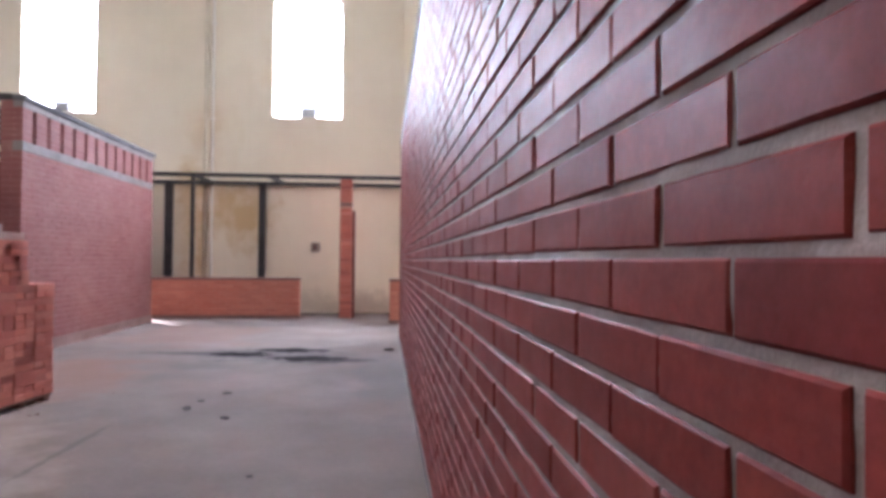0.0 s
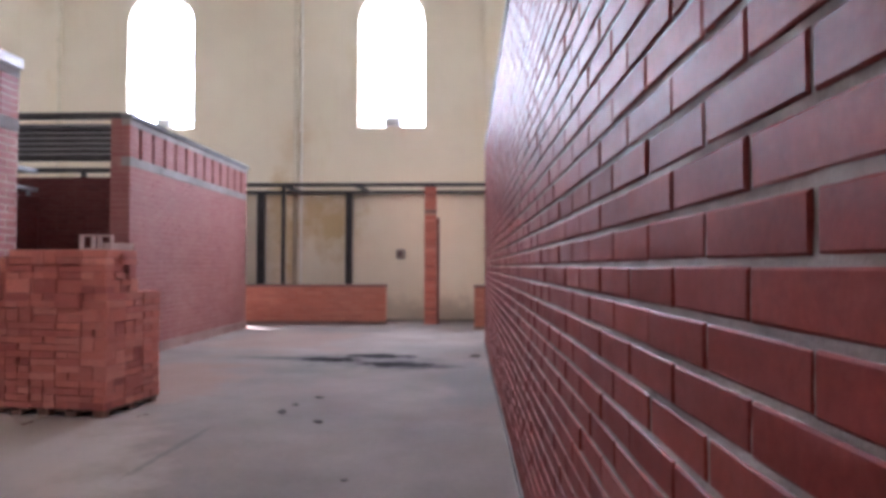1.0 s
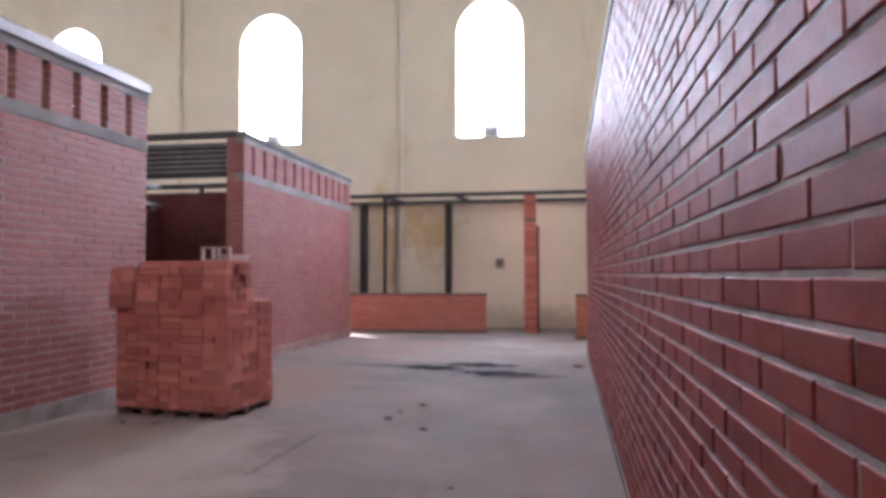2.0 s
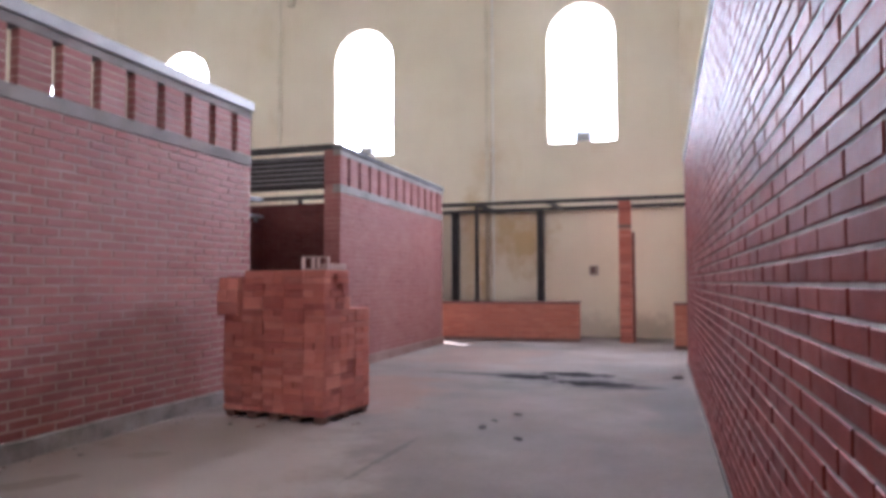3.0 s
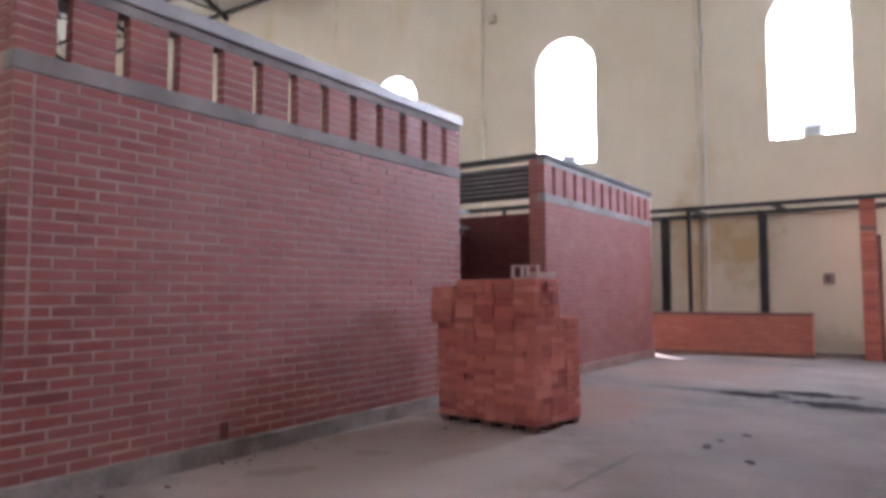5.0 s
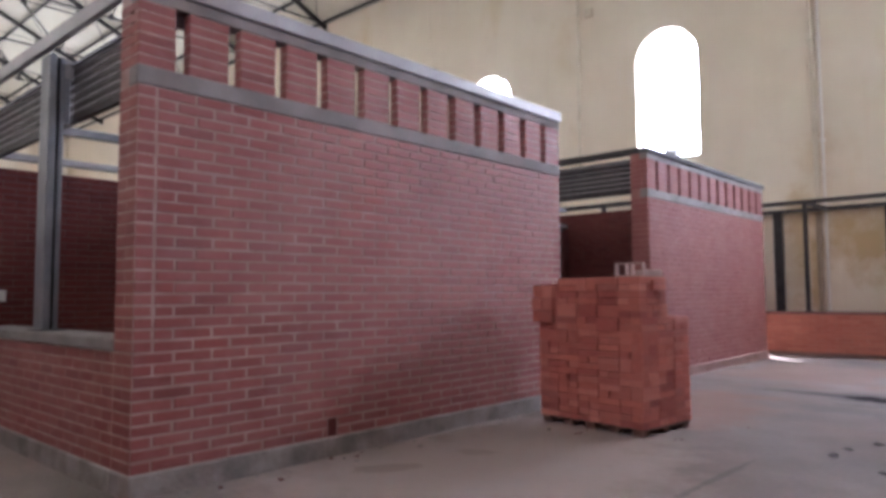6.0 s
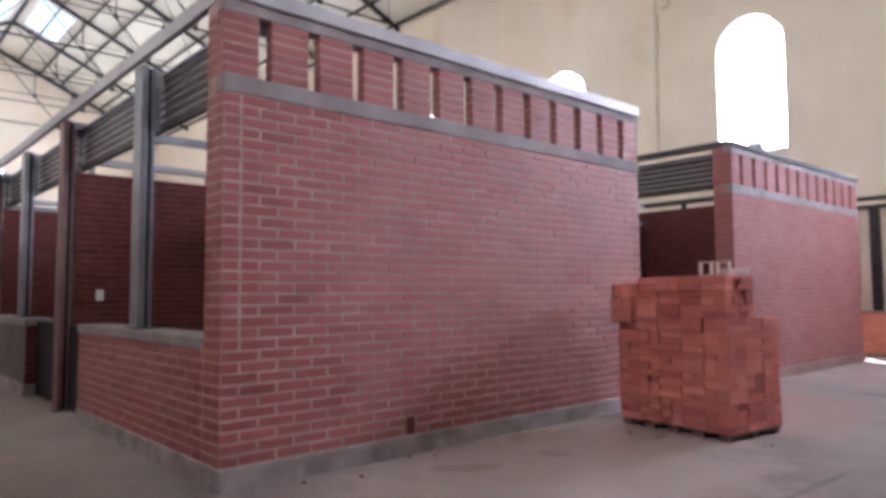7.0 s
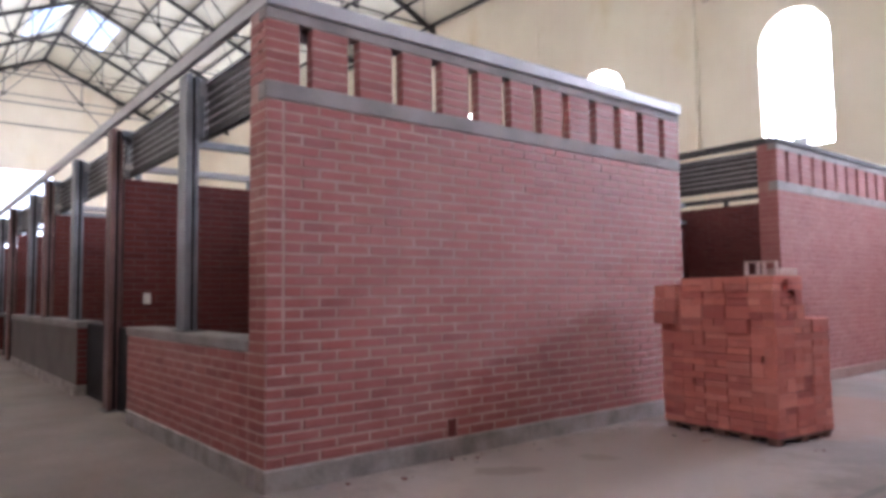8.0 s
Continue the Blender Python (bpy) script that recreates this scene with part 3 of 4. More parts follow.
# ---- windows ----
def arched_window():
    w = empty("window")
    r = WIN_W / 2
    spring = WIN_TOP - r
    y = 0.26
    arc = lambda rr, n=16: [(-rr * math.cos(math.pi * i / n), spring + rr * math.sin(math.pi * i / n)) for i in range(n + 1)]

    def prism(pts, y0, y1):
        bm = bmesh.new()
        a = [bm.verts.new((px, y0, pz)) for px, pz in pts]
        b = [bm.verts.new((px, y1, pz)) for px, pz in pts]
        bm.faces.new(a)
        bm.faces.new(b)
        for i in range(len(pts)):
            j = (i + 1) % len(pts)
            bm.faces.new((a[i], a[j], b[j], b[i]))
        return bm

    f = 0.05
    fr = part("window_frame", box(-r, -r + f, y, y + 0.06, WIN_SILL, spring, 0), M_WHITE, w)
    part("window_frame", box(r - f, r, y, y + 0.06, WIN_SILL, spring, 0), M_WHITE, w)
    part("window_frame", box(-r + f, r - f, y, y + 0.06, WIN_SILL, WIN_SILL + f, 0), M_WHITE, w)
    ring = bmesh.new()
    o, n_ = arc(r), arc(r - f)
    for i in range(len(o) - 1):
        for yy in (y, y + 0.06):
            ring.faces.new([ring.verts.new((p[0], yy, p[1])) for p in (o[i], o[i + 1], n_[i + 1], n_[i])])
        ring.faces.new([ring.verts.new(v) for v in ((n_[i][0], y, n_[i][1]), (n_[i + 1][0], y, n_[i + 1][1]), (n_[i + 1][0], y + 0.06, n_[i + 1][1]), (n_[i][0], y + 0.06, n_[i][1]))])
    bmesh.ops.remove_doubles(ring, verts=ring.verts, dist=0.001)
    part("window_frame", ring, M_WHITE, w)
    for mx in (-0.20, 0.20):
        part("mullion", box(mx - 0.012, mx + 0.012, y + 0.01, y + 0.05, WIN_SILL + f, WIN_TOP - 0.09, 0), M_WHITE, w)
    for xa, xb, mat in ((-r + f, -0.215, M_GLASS), (-0.185, 0.185, M_GLASS_B), (0.215, r - f, M_GLASS)):
        g = part("pane", box(xa, xb, y + 0.025, y + 0.03, WIN_SILL + f + 0.002, spring, 0), mat, w)
        g.visible_shadow = False
    g = part("pane", prism(arc(r - f - 0.002), y + 0.025, y + 0.03), M_GLASS, w)
    g.visible_shadow = False
    part("latch_box", box(-0.16, 0.16, y - 0.10, y - 0.004, WIN_SILL + 0.0, WIN_SILL + 0.24, 0.01), M_STEEL, w, "small grey metal box on the sill")
    tagged(w, "tall round-arched window, blown out by daylight", "window", "arched windows", "structure")
    return w


win = arched_window()
win.name = "window_1"
win.matrix_basis = pose(WIN_X[0], Y_FAR, 0)
for i, wx in enumerate(WIN_X[1:]):
    copy_thing(win, pose(wx, Y_FAR, 0)).name = "window_%d" % (i + 2)


# ---- pipes and lines on the hall wall ----
def downpipe(x, wide, z0, label, paint, stained=0.0):
    p = empty("downpipe", x, Y_FAR)
    if stained:
        part("pipe", bar((0, -0.07, z0), (0, -0.07, stained), wide * 1.05, sides=12), M_PIPE_B, p, "brown-stained lower pipe")
    run = part("pipe", bar((0, -0.07, max(z0, stained)), (0, -0.07, Z_EAVE), wide, sides=12), paint, p)
    for z in (4.4, 6.6, 8.8):
        if z > z0:
            part("clamp", box(-wide * 0.7, wide * 0.7, -0.13, -0.002, z, z + 0.05, 0.004), paint, run)
    return tagged(p, label, "pipe", "wall pipes")


downpipe(-3.94, 0.11, 0.0, "cream painted downpipe, stained brown below", M_PIPE, 3.0)
downpipe(-3.80, 0.06, 0.0, "thin white conduit beside the downpipe", M_PIPE_W)
downpipe(-9.65, 0.09, 0.0, "cream painted downpipe with a box at its top", M_PIPE)
tagged(finish("junction_box", box(-9.42, -9.22, Y_FAR - 0.12, Y_FAR - 0.002, 8.66, 8.88, 0.01), M_PIPE), "cream junction box fixed high on the wall", "junction box")
tagged(finish("trim", box(-15.32, -15.18, Y_FAR - 0.035, Y_FAR - 0.002, 0, Z_EAVE, 0.005), M_PLASTER), "plastered wall strip", "trim", kind="structure")
tagged(finish("trim", box(0.51, 1.5, Y_FAR - 0.16, Y_FAR - 0.002, 0, Z_EAVE, 0.008), M_PLASTER), "plastered wall pier", "pier", kind="structure")
so = tagged(empty("wall_socket", -1.455, Y_FAR, 1.51), "small brown electrical box on the plastered wall", "wall socket")
bb = part("back_box", box(-0.10, 0.10, -0.05, -0.002, -0.11, 0.11, 0.012), M_BOX, so)
part("cover", box(-0.065, 0.03, -0.062, -0.051, -0.06, 0.07, 0.006), M_PRIMER, bb, "faded brown cover, half open")

# ---- stall blocks ----
rng = random.Random(7)
Z_PL, Z_BAND, Z_VENT, Z_LINT, Z_TOP = 0.145, 2.525, 2.645, 3.06, 3.25
T_WALL, T_HALF = 0.26, 0.115
VENT_P, VENT_W = 0.376, 0.09


def rough_slab(x0, x1, y0, y1, z0, z1, deep=0.007):
    """A cast strip whose faces wander by some millimetres."""
    bm = box(x0, x1, y0, y1, z0, z1, 0.010)
    for axis, cuts in ((0, int((x1 - x0) / 0.09)), (1, int((y1 - y0) / 0.09))):
        es = [e for e in bm.edges if abs((e.verts[0].co - e.verts[1].co)[axis]) > 0.25]
        if es and cuts > 1:
            bmesh.ops.subdivide_edges(bm, edges=es, cuts=cuts, use_grid_fill=True)
    for v in bm.verts:
        n3 = noise.noise_vector(v.co * 4.2) * deep + noise.noise_vector(v.co * 17.0) * deep * 0.5
        v.co += Vector((n3.x, n3.y, 0.6 * n3.z if v.co.z > 0.05 else 0.0))
    return bm


def end_wall(y0, y1, number):
    w = tagged(empty("stall_wall_%d" % number), "red brick stall end wall with slotted vents and concrete bands", "brick wall", "stall end walls", "structure")
    x1, x0, xp = X_A, X_A - T_HALF, X_A - T_WALL
    rec = 0.003
    # the second wall takes the brick and mortar paled for window haze
    brick_m, mortar_m = (M_BRICK, M_MORTAR) if number == 1 else (M_BRICK_PALE, M_MORTAR_P)
    part("plinth", rough_slab(x0, x1 + 0.014, y0 - 0.014, y1 + 0.012, -0.02, Z_PL), M_PLINTH if number == 1 else M_CONC_RED, w, "rough grey concrete plinth" if number == 1 else "concrete plinth under reddish dust")
    part("core", box(x0 + rec, x1 - rec, y0 + rec, y1 - rec, Z_PL, Z_BAND, 0), mortar_m, w, "pale mortar joints")
    for pa, pb in ((y0, y0 + 0.125), (y1 - 0.125, y1)):
        part("pillar_core", box(xp + rec, x0 + rec - 0.002, pa + rec, pb - rec, Z_PL, 3.14, 0), mortar_m, w)
        part("pillar_foot", box(xp - 0.008, x0 - 0.002, pa - 0.012, pb + 0.01, -0.02, Z_PL, 0.01), M_CONC, w)
    part("band", box(x0, x1 + 0.006, y0 - 0.006, y1 + 0.004, Z_BAND, Z_VENT, 0.006), M_CONC, w, "grey concrete band")
    part("lintel", box(x0, x1 + 0.004, y0 - 0.004, y1 + 0.004, Z_LINT, 3.14, 0.004), M_CONC, w, "grey concrete lintel")
    # same ring beam on both walls; the second is dimmed by colour for glare
    part("cap", box(x0 - 0.01, x1 + 0.03, y0 - 0.01, y1 + 0.02, 3.143, Z_TOP if number == 1 else 3.215, 0.006), M_STEEL_L if number == 1 else M_CAP, w, "grey steel ring beam")
    # outer face, looking along +x: u runs along +y
    length = y1 - y0
    n_low, n_up, pz, pl, jt = 10, 23, PITCH_A, LENGTH_A, 0.0145
    z_mid = Z_PL + n_low * pz
    bricks = courses(0.0, length, Z_PL, n_low, pz, first=1, length=pl, joint=jt)
    bricks += courses(0.128, length, z_mid, n_up, pz, length=pl, joint=jt)
    bricks += [(0.062, z_mid + (i + 0.5) * pz, 0.124 - jt, pz - jt) for i in range(n_up)]
    # a few bricks stay out where a pipe will pass
    if number == 1:
        cut = []
        for u, z, ln, hi in bricks:
            a, b = u - ln / 2, u + ln / 2
            if 0.15 < z < 0.30 and a < 1.57 and b > 1.48:
                cut += [((p + q) / 2, z, q - p, hi) for p, q in ((a, 1.48), (1.57, b)) if q - p > 0.015]
            else:
                cut.append((u, z, ln, hi))
        bricks = cut
        # Solid block nearly flush with the wall; its dark red paints the pocket's shade.
        part("pocket", box(X_A - 0.03, X_A - 0.0015, y0 + 1.482, y0 + 1.568, 0.15, 0.285, 0.003), M_BRICK_DARK, w, "flush dark red block for the shade of a pocket")
    piers = []
    edges = [0.0] + [v for i in range(12) for v in (0.242 + VENT_P * i, 0.242 + VENT_P * i + VENT_W)] + [length]
    for a, b in zip(edges[::2], edges[1::2]):
        part("pier_core", box(X_A - 0.078, x1 - rec, y0 + a + rec, y0 + b - rec, Z_VENT, Z_LINT, 0), mortar_m, w)
        ph = (Z_LINT - Z_VENT) / 6
        for i in range(6):
            piers.append(((a + b) / 2, Z_VENT + (i + 0.5) * ph, b - a - 0.002, ph - JOINT))
            for side in (a, b):
                if 0.01 < side < length - 0.01:
                    # jamb bricks inside the slot
                    part_m = Matrix.Translation((X_A - 0.044, y0 + side, Z_VENT + (i + 0.5) * ph)) @ Matrix.Rotation(0 if side == a else math.pi, 4, "Z")
                    JAMBS.append((w, part_m, ph - JOINT, brick_m))
    lay(w, (X_A, y0, 0), 90, bricks + piers, 0.06, brick_m, lambda u, z: (u < 2.0 and z < 1.9) or z > Z_VENT, rng, ragged=3)
    # front return of the wall, looking along -y
    front = []
    for i in range(33):
        z = Z_PL + (i + 0.5) * PITCH_A
        cut = [(0.0, T_WALL)] if i % 2 else [(0.0, 0.135), (0.135, T_WALL)]
        front += [((a + b) / 2, z, b - a - JOINT * 0.8, PITCH_A - 0.0145) for a, b in cut]
    ph = (Z_LINT - Z_VENT) / 6
    front += [(T_WALL / 2, Z_VENT + (i + 0.5) * ph, T_WALL - 0.004, ph - JOINT) for i in range(6)]
    lay(w, (xp, y0, 0), 0, front, 0.05, brick_m, lambda u, z: True, rng)
    return w


JAMBS = []


def steel_post(name, x, y, z0, z1, material, label):
    """Two lipped channels set face to face, a black web painting the gap's shade."""
    p = tagged(empty(name, x, y, z0), label, "steel post", "stall posts")
    h = z1 - z0
    part("channel", box(-0.10, 0.10, 0.0, 0.055, 0.012, h, 0.005), material, p)
    part("channel", box(-0.10, 0.04, 0.098, 0.132, 0.012, h, 0.005), material, p)
    part("web", box(-0.03, 0.03, 0.0555, 0.0975, 0.012, h, 0), M_BLACK, p, "black web painting the shade between the channels")
    part("foot_plate", box(-0.13, 0.13, -0.03, 0.168, 0.0, 0.012, 0.002), M_STEEL_D, p)
    return p


def roller_shutter(x0, x1, y, number):
    s = tagged(empty("roller_shutter", (x0 + x1) / 2, y, 2.66), "grey ribbed steel roller shutter, raised almost fully", "roller shutter", "stall shutters")
    w = x1 - x0
    n, hh = 6, 0.072
    for i in range(n):
        bm = bmesh.new()
        prof = [(0.0, 0.0), (-0.008, 0.010), (-0.010, 0.030), (-0.008, 0.048), (0.0, 0.054), (0.010, 0.054), (0.010, 0.0)]
        a = [bm.verts.new((-w / 2, py, i * hh + pz)) for py, pz in prof]
        b = [bm.verts.new((w / 2, py, i * hh + pz)) for py, pz in prof]
        bm.faces.new(a)
        bm.faces.new(b)
        for j in range(len(prof)):
            k = (j + 1) % len(prof)
            bm.faces.new((a[j], a[k], b[k], b[j]))
        sl = part("slat", bm, M_SLAT, s)
        # each slat ends in a lip of lighter grey
        part("lip", box(-w / 2, w / 2, -0.012, 0.012, i * hh + 0.0545, i * hh + 0.0718, 0.003), M_STEEL_L, sl, "light grey steel edge")
    for ex in (-w / 2 - 0.008, w / 2 + 0.002):
        part("end_bracket", box(ex, ex + 0.006, -0.16, 0.16, n * hh - 0.10, n * hh + 0.045, 0.002), M_STEEL_L, s, "light grey steel bracket")
    part("bottom_rail", box(-w / 2, w / 2, -0.02, 0.03, -0.03, -0.004, 0.003), M_STEEL_D, s)
    part("top_rail", box(-w / 2, w / 2, -0.03, 0.10, n * hh + 0.002, n * hh + 0.03, 0.003), M_STEEL, s)
    return s


def stall_front(y0, y1, count, number):
    """The open side of a block: counters, posts, shutters, ring beam, partitions."""
    bay = 4.22
    xw = X_A - T_WALL
    x_end = X_A - bay * count
    # the second block's beam is coloured darker to stand against window glare
    tagged(finish("ring_beam", box(x_end, X_A - T_HALF - 0.014, y0 + 0.0, y0 + (0.05 if number == 1 else 0.12), 3.15, 3.262 if number == 1 else 3.225, 0.004), M_STEEL_L if number == 1 else M_STEEL_D), "light grey steel beam along the stall fronts" if number == 1 else "steel beam along the stall fronts, toned dark against window glare", "steel beam", "stall beams")
    tagged(finish("ring_beam", box(x_end, xw - 0.012, y1 - 0.13, y1, 3.09, 3.18, 0.004), M_STEEL_D), "dark steel beam along the stall backs", "steel beam", "stall beams")
    # back and partition walls wear the shade-dark brick and mortar
    back = tagged(empty("back_wall_%d" % number), "red brick back wall of the stalls, darkened for shade", "brick wall", "stall back walls", "structure")
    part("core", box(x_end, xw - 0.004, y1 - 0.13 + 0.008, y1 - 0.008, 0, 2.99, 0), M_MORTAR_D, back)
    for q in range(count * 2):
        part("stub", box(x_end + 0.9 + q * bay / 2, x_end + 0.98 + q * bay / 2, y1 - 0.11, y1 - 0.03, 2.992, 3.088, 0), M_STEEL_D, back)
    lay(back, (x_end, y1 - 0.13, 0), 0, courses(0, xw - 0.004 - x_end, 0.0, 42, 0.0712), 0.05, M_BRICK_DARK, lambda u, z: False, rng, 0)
    for k in range(count):
        xa, xb = X_A - bay * k, X_A - bay * (k + 1)
        mirrored = k % 2 == 1
        left = xa - (T_WALL if k == 0 else 0.12)
        # the counter, with a door gap beside one partition
        c0, c1 = (xb + 0.98, left - 0.004) if not mirrored else (xb - 0.12, xa - 1.42)
        cw = tagged(empty("counter_wall_%d%d" % (number, k + 1)), "low red brick stall counter wall with a concrete top", "counter", "stall counters", "structure")
        part("plinth", rough_slab(c0, c1, y0 - 0.012, y0 + 0.22, -0.02, Z_PL), M_PLINTH, cw, "rough grey concrete plinth")
        if k == 0:
            part("core", box(c0 + 0.003, c1, y0 + 0.003, y0 + 0.20, Z_PL, 0.865, 0), M_MORTAR, cw)
            lay(cw, (c0, y0, 0), 0, courses(0, c1 - c0, Z_PL, 10, 0.072, start=0.06), 0.10, M_BRICK, lambda u, z: True, rng, ragged=3)
        else:
            part("body", box(c0, c1, y0 + 0.002, y0 + 0.20, Z_PL, 0.865, 0.006), M_RENDER, cw, "grey-brown cement render")
            cw["label"] = "low stall counter wall in grey-brown cement render"
        if mirrored:
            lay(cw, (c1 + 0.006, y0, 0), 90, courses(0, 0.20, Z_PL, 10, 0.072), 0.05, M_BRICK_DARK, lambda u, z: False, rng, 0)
        else:
            lay(cw, (c0, y0 + 0.20, 0), -90, courses(0, 0.20, Z_PL, 10, 0.072), 0.05, M_BRICK, lambda u, z: False, rng, 0)
        # low black panel, added across the gap beside the counter
        d0, d1 = (xb + 0.13, c0 - 0.02) if not mirrored else (c1 + 0.02, xa - 0.12)
        hd = tagged(empty("half_door", (d0 + d1) / 2, y0 + 0.12, 0.02), "low black panel across the gap beside the stall counter", "half door", "stall half doors")
        hw = (d1 - d0) / 2
        part("leaf", box(-hw + 0.03, hw - 0.03, 0.008, 0.028, 0.03, 0.87, 0.002), M_BLACK, hd)
        for e0, e1, f0, f1 in ((-hw, -hw + 0.035, 0, 0.90), (hw - 0.035, hw, 0, 0.90), (-hw + 0.035, hw - 0.035, 0, 0.035), (-hw + 0.035, hw - 0.035, 0.865, 0.90)):
            part("door_frame", box(e0, e1, 0.0, 0.036, f0, f1, 0.003), M_BLACK, hd)
        part("counter_top", box(c0 - 0.01, c1 + (0.01 if mirrored else 0), y0 - 0.012, y0 + 0.30, 0.867, 0.95, 0.01), M_CONC, cw, "grey concrete counter top")
        xm = {0: -6.10, 1: -10.65, 2: -14.5}.get(k, (xa + xb) / 2)
        steel_post("steel_post", xm, y0 + 0.05, 0.951, 3.148, M_STEEL, "grey double-channel steel post standing on the stall counter")
        steel_post("steel_post", xb + 0.01, y0 + 0.02, 0.951 if mirrored else 0.001, 3.148, M_PRIMER, "red-primed steel post between two stalls")
        roller_shutter(xm + 0.02, left + 0.11 if k == 0 else xa - 0.016, y0 + 0.27, number)
        roller_shutter(xb + 0.016, xm - 0.02, y0 + 0.27, number)
        for px in (xm, xb):
            tagged(finish("guide_rail", box(px - 0.014, px + 0.014, y0 + 0.185, y0 + 0.235, 2.62, 3.12, 0.004), M_STEEL), "grey steel guide rail of a roller shutter", "guide rail", "shutter rails")
        pw = tagged(empty("partition_wall_%d%d" % (number, k + 1)), "red brick partition wall between stalls, darkened for shade", "brick wall", "stall partitions", "structure")
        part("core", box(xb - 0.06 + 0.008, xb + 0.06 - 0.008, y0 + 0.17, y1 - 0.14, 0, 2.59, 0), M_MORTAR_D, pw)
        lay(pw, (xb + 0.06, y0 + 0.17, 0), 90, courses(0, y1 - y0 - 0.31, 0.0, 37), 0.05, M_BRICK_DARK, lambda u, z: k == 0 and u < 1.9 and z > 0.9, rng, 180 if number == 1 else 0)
        part("wall_plate", box(xb - 0.05, xb + 0.05, y0 + 0.17, y1 - 0.14, 2.70, 2.77, 0.004), M_STEEL_L, pw, "grey steel rail above the brickwork")
        for q in range(4):
            yy = y0 + 0.3 + q * (y1 - y0 - 0.7) / 3
            part("stub", box(xb - 0.03, xb + 0.03, yy, yy + 0.06, 2.592, 2.70, 0), M_STEEL, pw)
        tagged(finish("cross_beam", box(xb - 0.05, xb + 0.05, y0 + 0.125, y1 - 0.135, 3.06, 3.148, 0.004), M_STEEL), "grey steel cross beam over a partition", "steel beam", "stall beams")


for n_, (ya, yb, cnt) in enumerate(((Y_A0, Y_A1, 4), (Y_B0, Y_B1, 3))):
    end_wall(ya, yb, n_ + 1)
    stall_front(ya, yb, cnt, n_ + 1)
for owner, m, high, mat_j in JAMBS:
    ob = new("brick", brick_mesh(0.076, high, 0.03, mat_j))
    ob.parent = owner
    ob.matrix_local = m

sw = tagged(empty("light_switch", X_A - 4.22 + 0.066, 2.45, 1.23), "white plastic light switch on the brick partition", "light switch")
pl = part("plate", box(0.0, 0.012, -0.04, 0.04, -0.06, 0.06, 0.003), M_WHITE, sw)
part("rocker", box(0.0121, 0.018, -0.018, 0.018, -0.03, 0.03, 0.003), M_WHITE, pl)

# ---- the near wall of the facing block ----
rw = tagged(empty("stall_wall_3"), "smooth red brick wall with recessed grey mortar joints", "brick wall", "stall end walls", "structure")
Z_R0 = 1.2275 - 17 * PITCH_Z
part("plinth", box(X_R - 0.012, X_R + T_WALL, Y_NEAR + 0.01, Y_R1, -0.02, Z_R0 + 0.004, 0.004), M_RENDER, rw, "grey mortar bed at the floor")
part("core", box(X_R + 0.010, X_R + T_WALL, Y_NEAR + 0.01, Y_R1 - 0.01, Z_R0, 3.06, 0), M_MORTAR_R, rw, "recessed grey mortar joints")
part("cap", box(X_R - 0.015, X_R + T_WALL + 0.01, Y_NEAR + 0.01, Y_R1 + 0.02, 3.062, 3.13, 0.008), M_CONC_L, rw, "pale concrete wall cap")
mb = bmesh.new()
NU, NV, Y_M0, Y_M1 = 210, 160, 0.15, 4.4
grid = [[mb.verts.new((X_R + 0.0044 + 0.0020 * noise.noise((y * 23, z * 23, 1.3)) + 0.0011 * noise.noise((y * 70, z * 70, 4.1)), y, z))
         for z in (Z_R0 + 0.001 + (3.058 - Z_R0) * j / NV for j in range(NV + 1))] for y in (Y_M0 + (Y_M1 - Y_M0) * i / NU for i in range(NU + 1))]
for i in range(NU):
    for j in range(NV):
        mb.faces.new((grid[i][j], grid[i][j + 1], grid[i + 1][j + 1], grid[i + 1][j]))
part("mortar_face", mb, M_MORTAR_R, rw, "ragged grey mortar between the bricks")
N_R = int(round((3.06 - Z_R0) / PITCH_Z))
# face looks along -x; u runs along -y from the far end
u_of = lambda y: Y_R1 - y
LENGTH_R = 0.267
far = courses(0.0, Y_R1 - Y_NEAR - 0.02, Z_R0, N_R, start=(u_of(1.085) + LENGTH_R / 2) % LENGTH_R, length=LENGTH_R)
lay(rw, (X_R, Y_R1, 0), -90, far, 0.10, M_BRICK_R, lambda u, z: 0.35 < Y_R1 - u < 3.1 and 0.45 < z < 2.35, rng, 300, 0.0018)

# ---- unseen dark brick wall, added to shade the aisle on the camera's side ----
fw = tagged(empty("stall_wall_4"), "unseen dark brick wall added to shade the aisle", "brick wall", "stall back walls", "structure")
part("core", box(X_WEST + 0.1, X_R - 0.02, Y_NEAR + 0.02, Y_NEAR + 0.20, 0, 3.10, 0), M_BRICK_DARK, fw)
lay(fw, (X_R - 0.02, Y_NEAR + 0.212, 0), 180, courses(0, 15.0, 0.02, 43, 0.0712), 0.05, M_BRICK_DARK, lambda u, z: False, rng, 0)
part("cap", box(X_WEST + 0.1, X_R - 0.02, Y_NEAR + 0.01, Y_NEAR + 0.24, 3.102, 3.20, 0.008), M_STEEL, fw, "grey steel beam")

# ---- unfinished stall against the hall wall ----
Y_C = 14.80


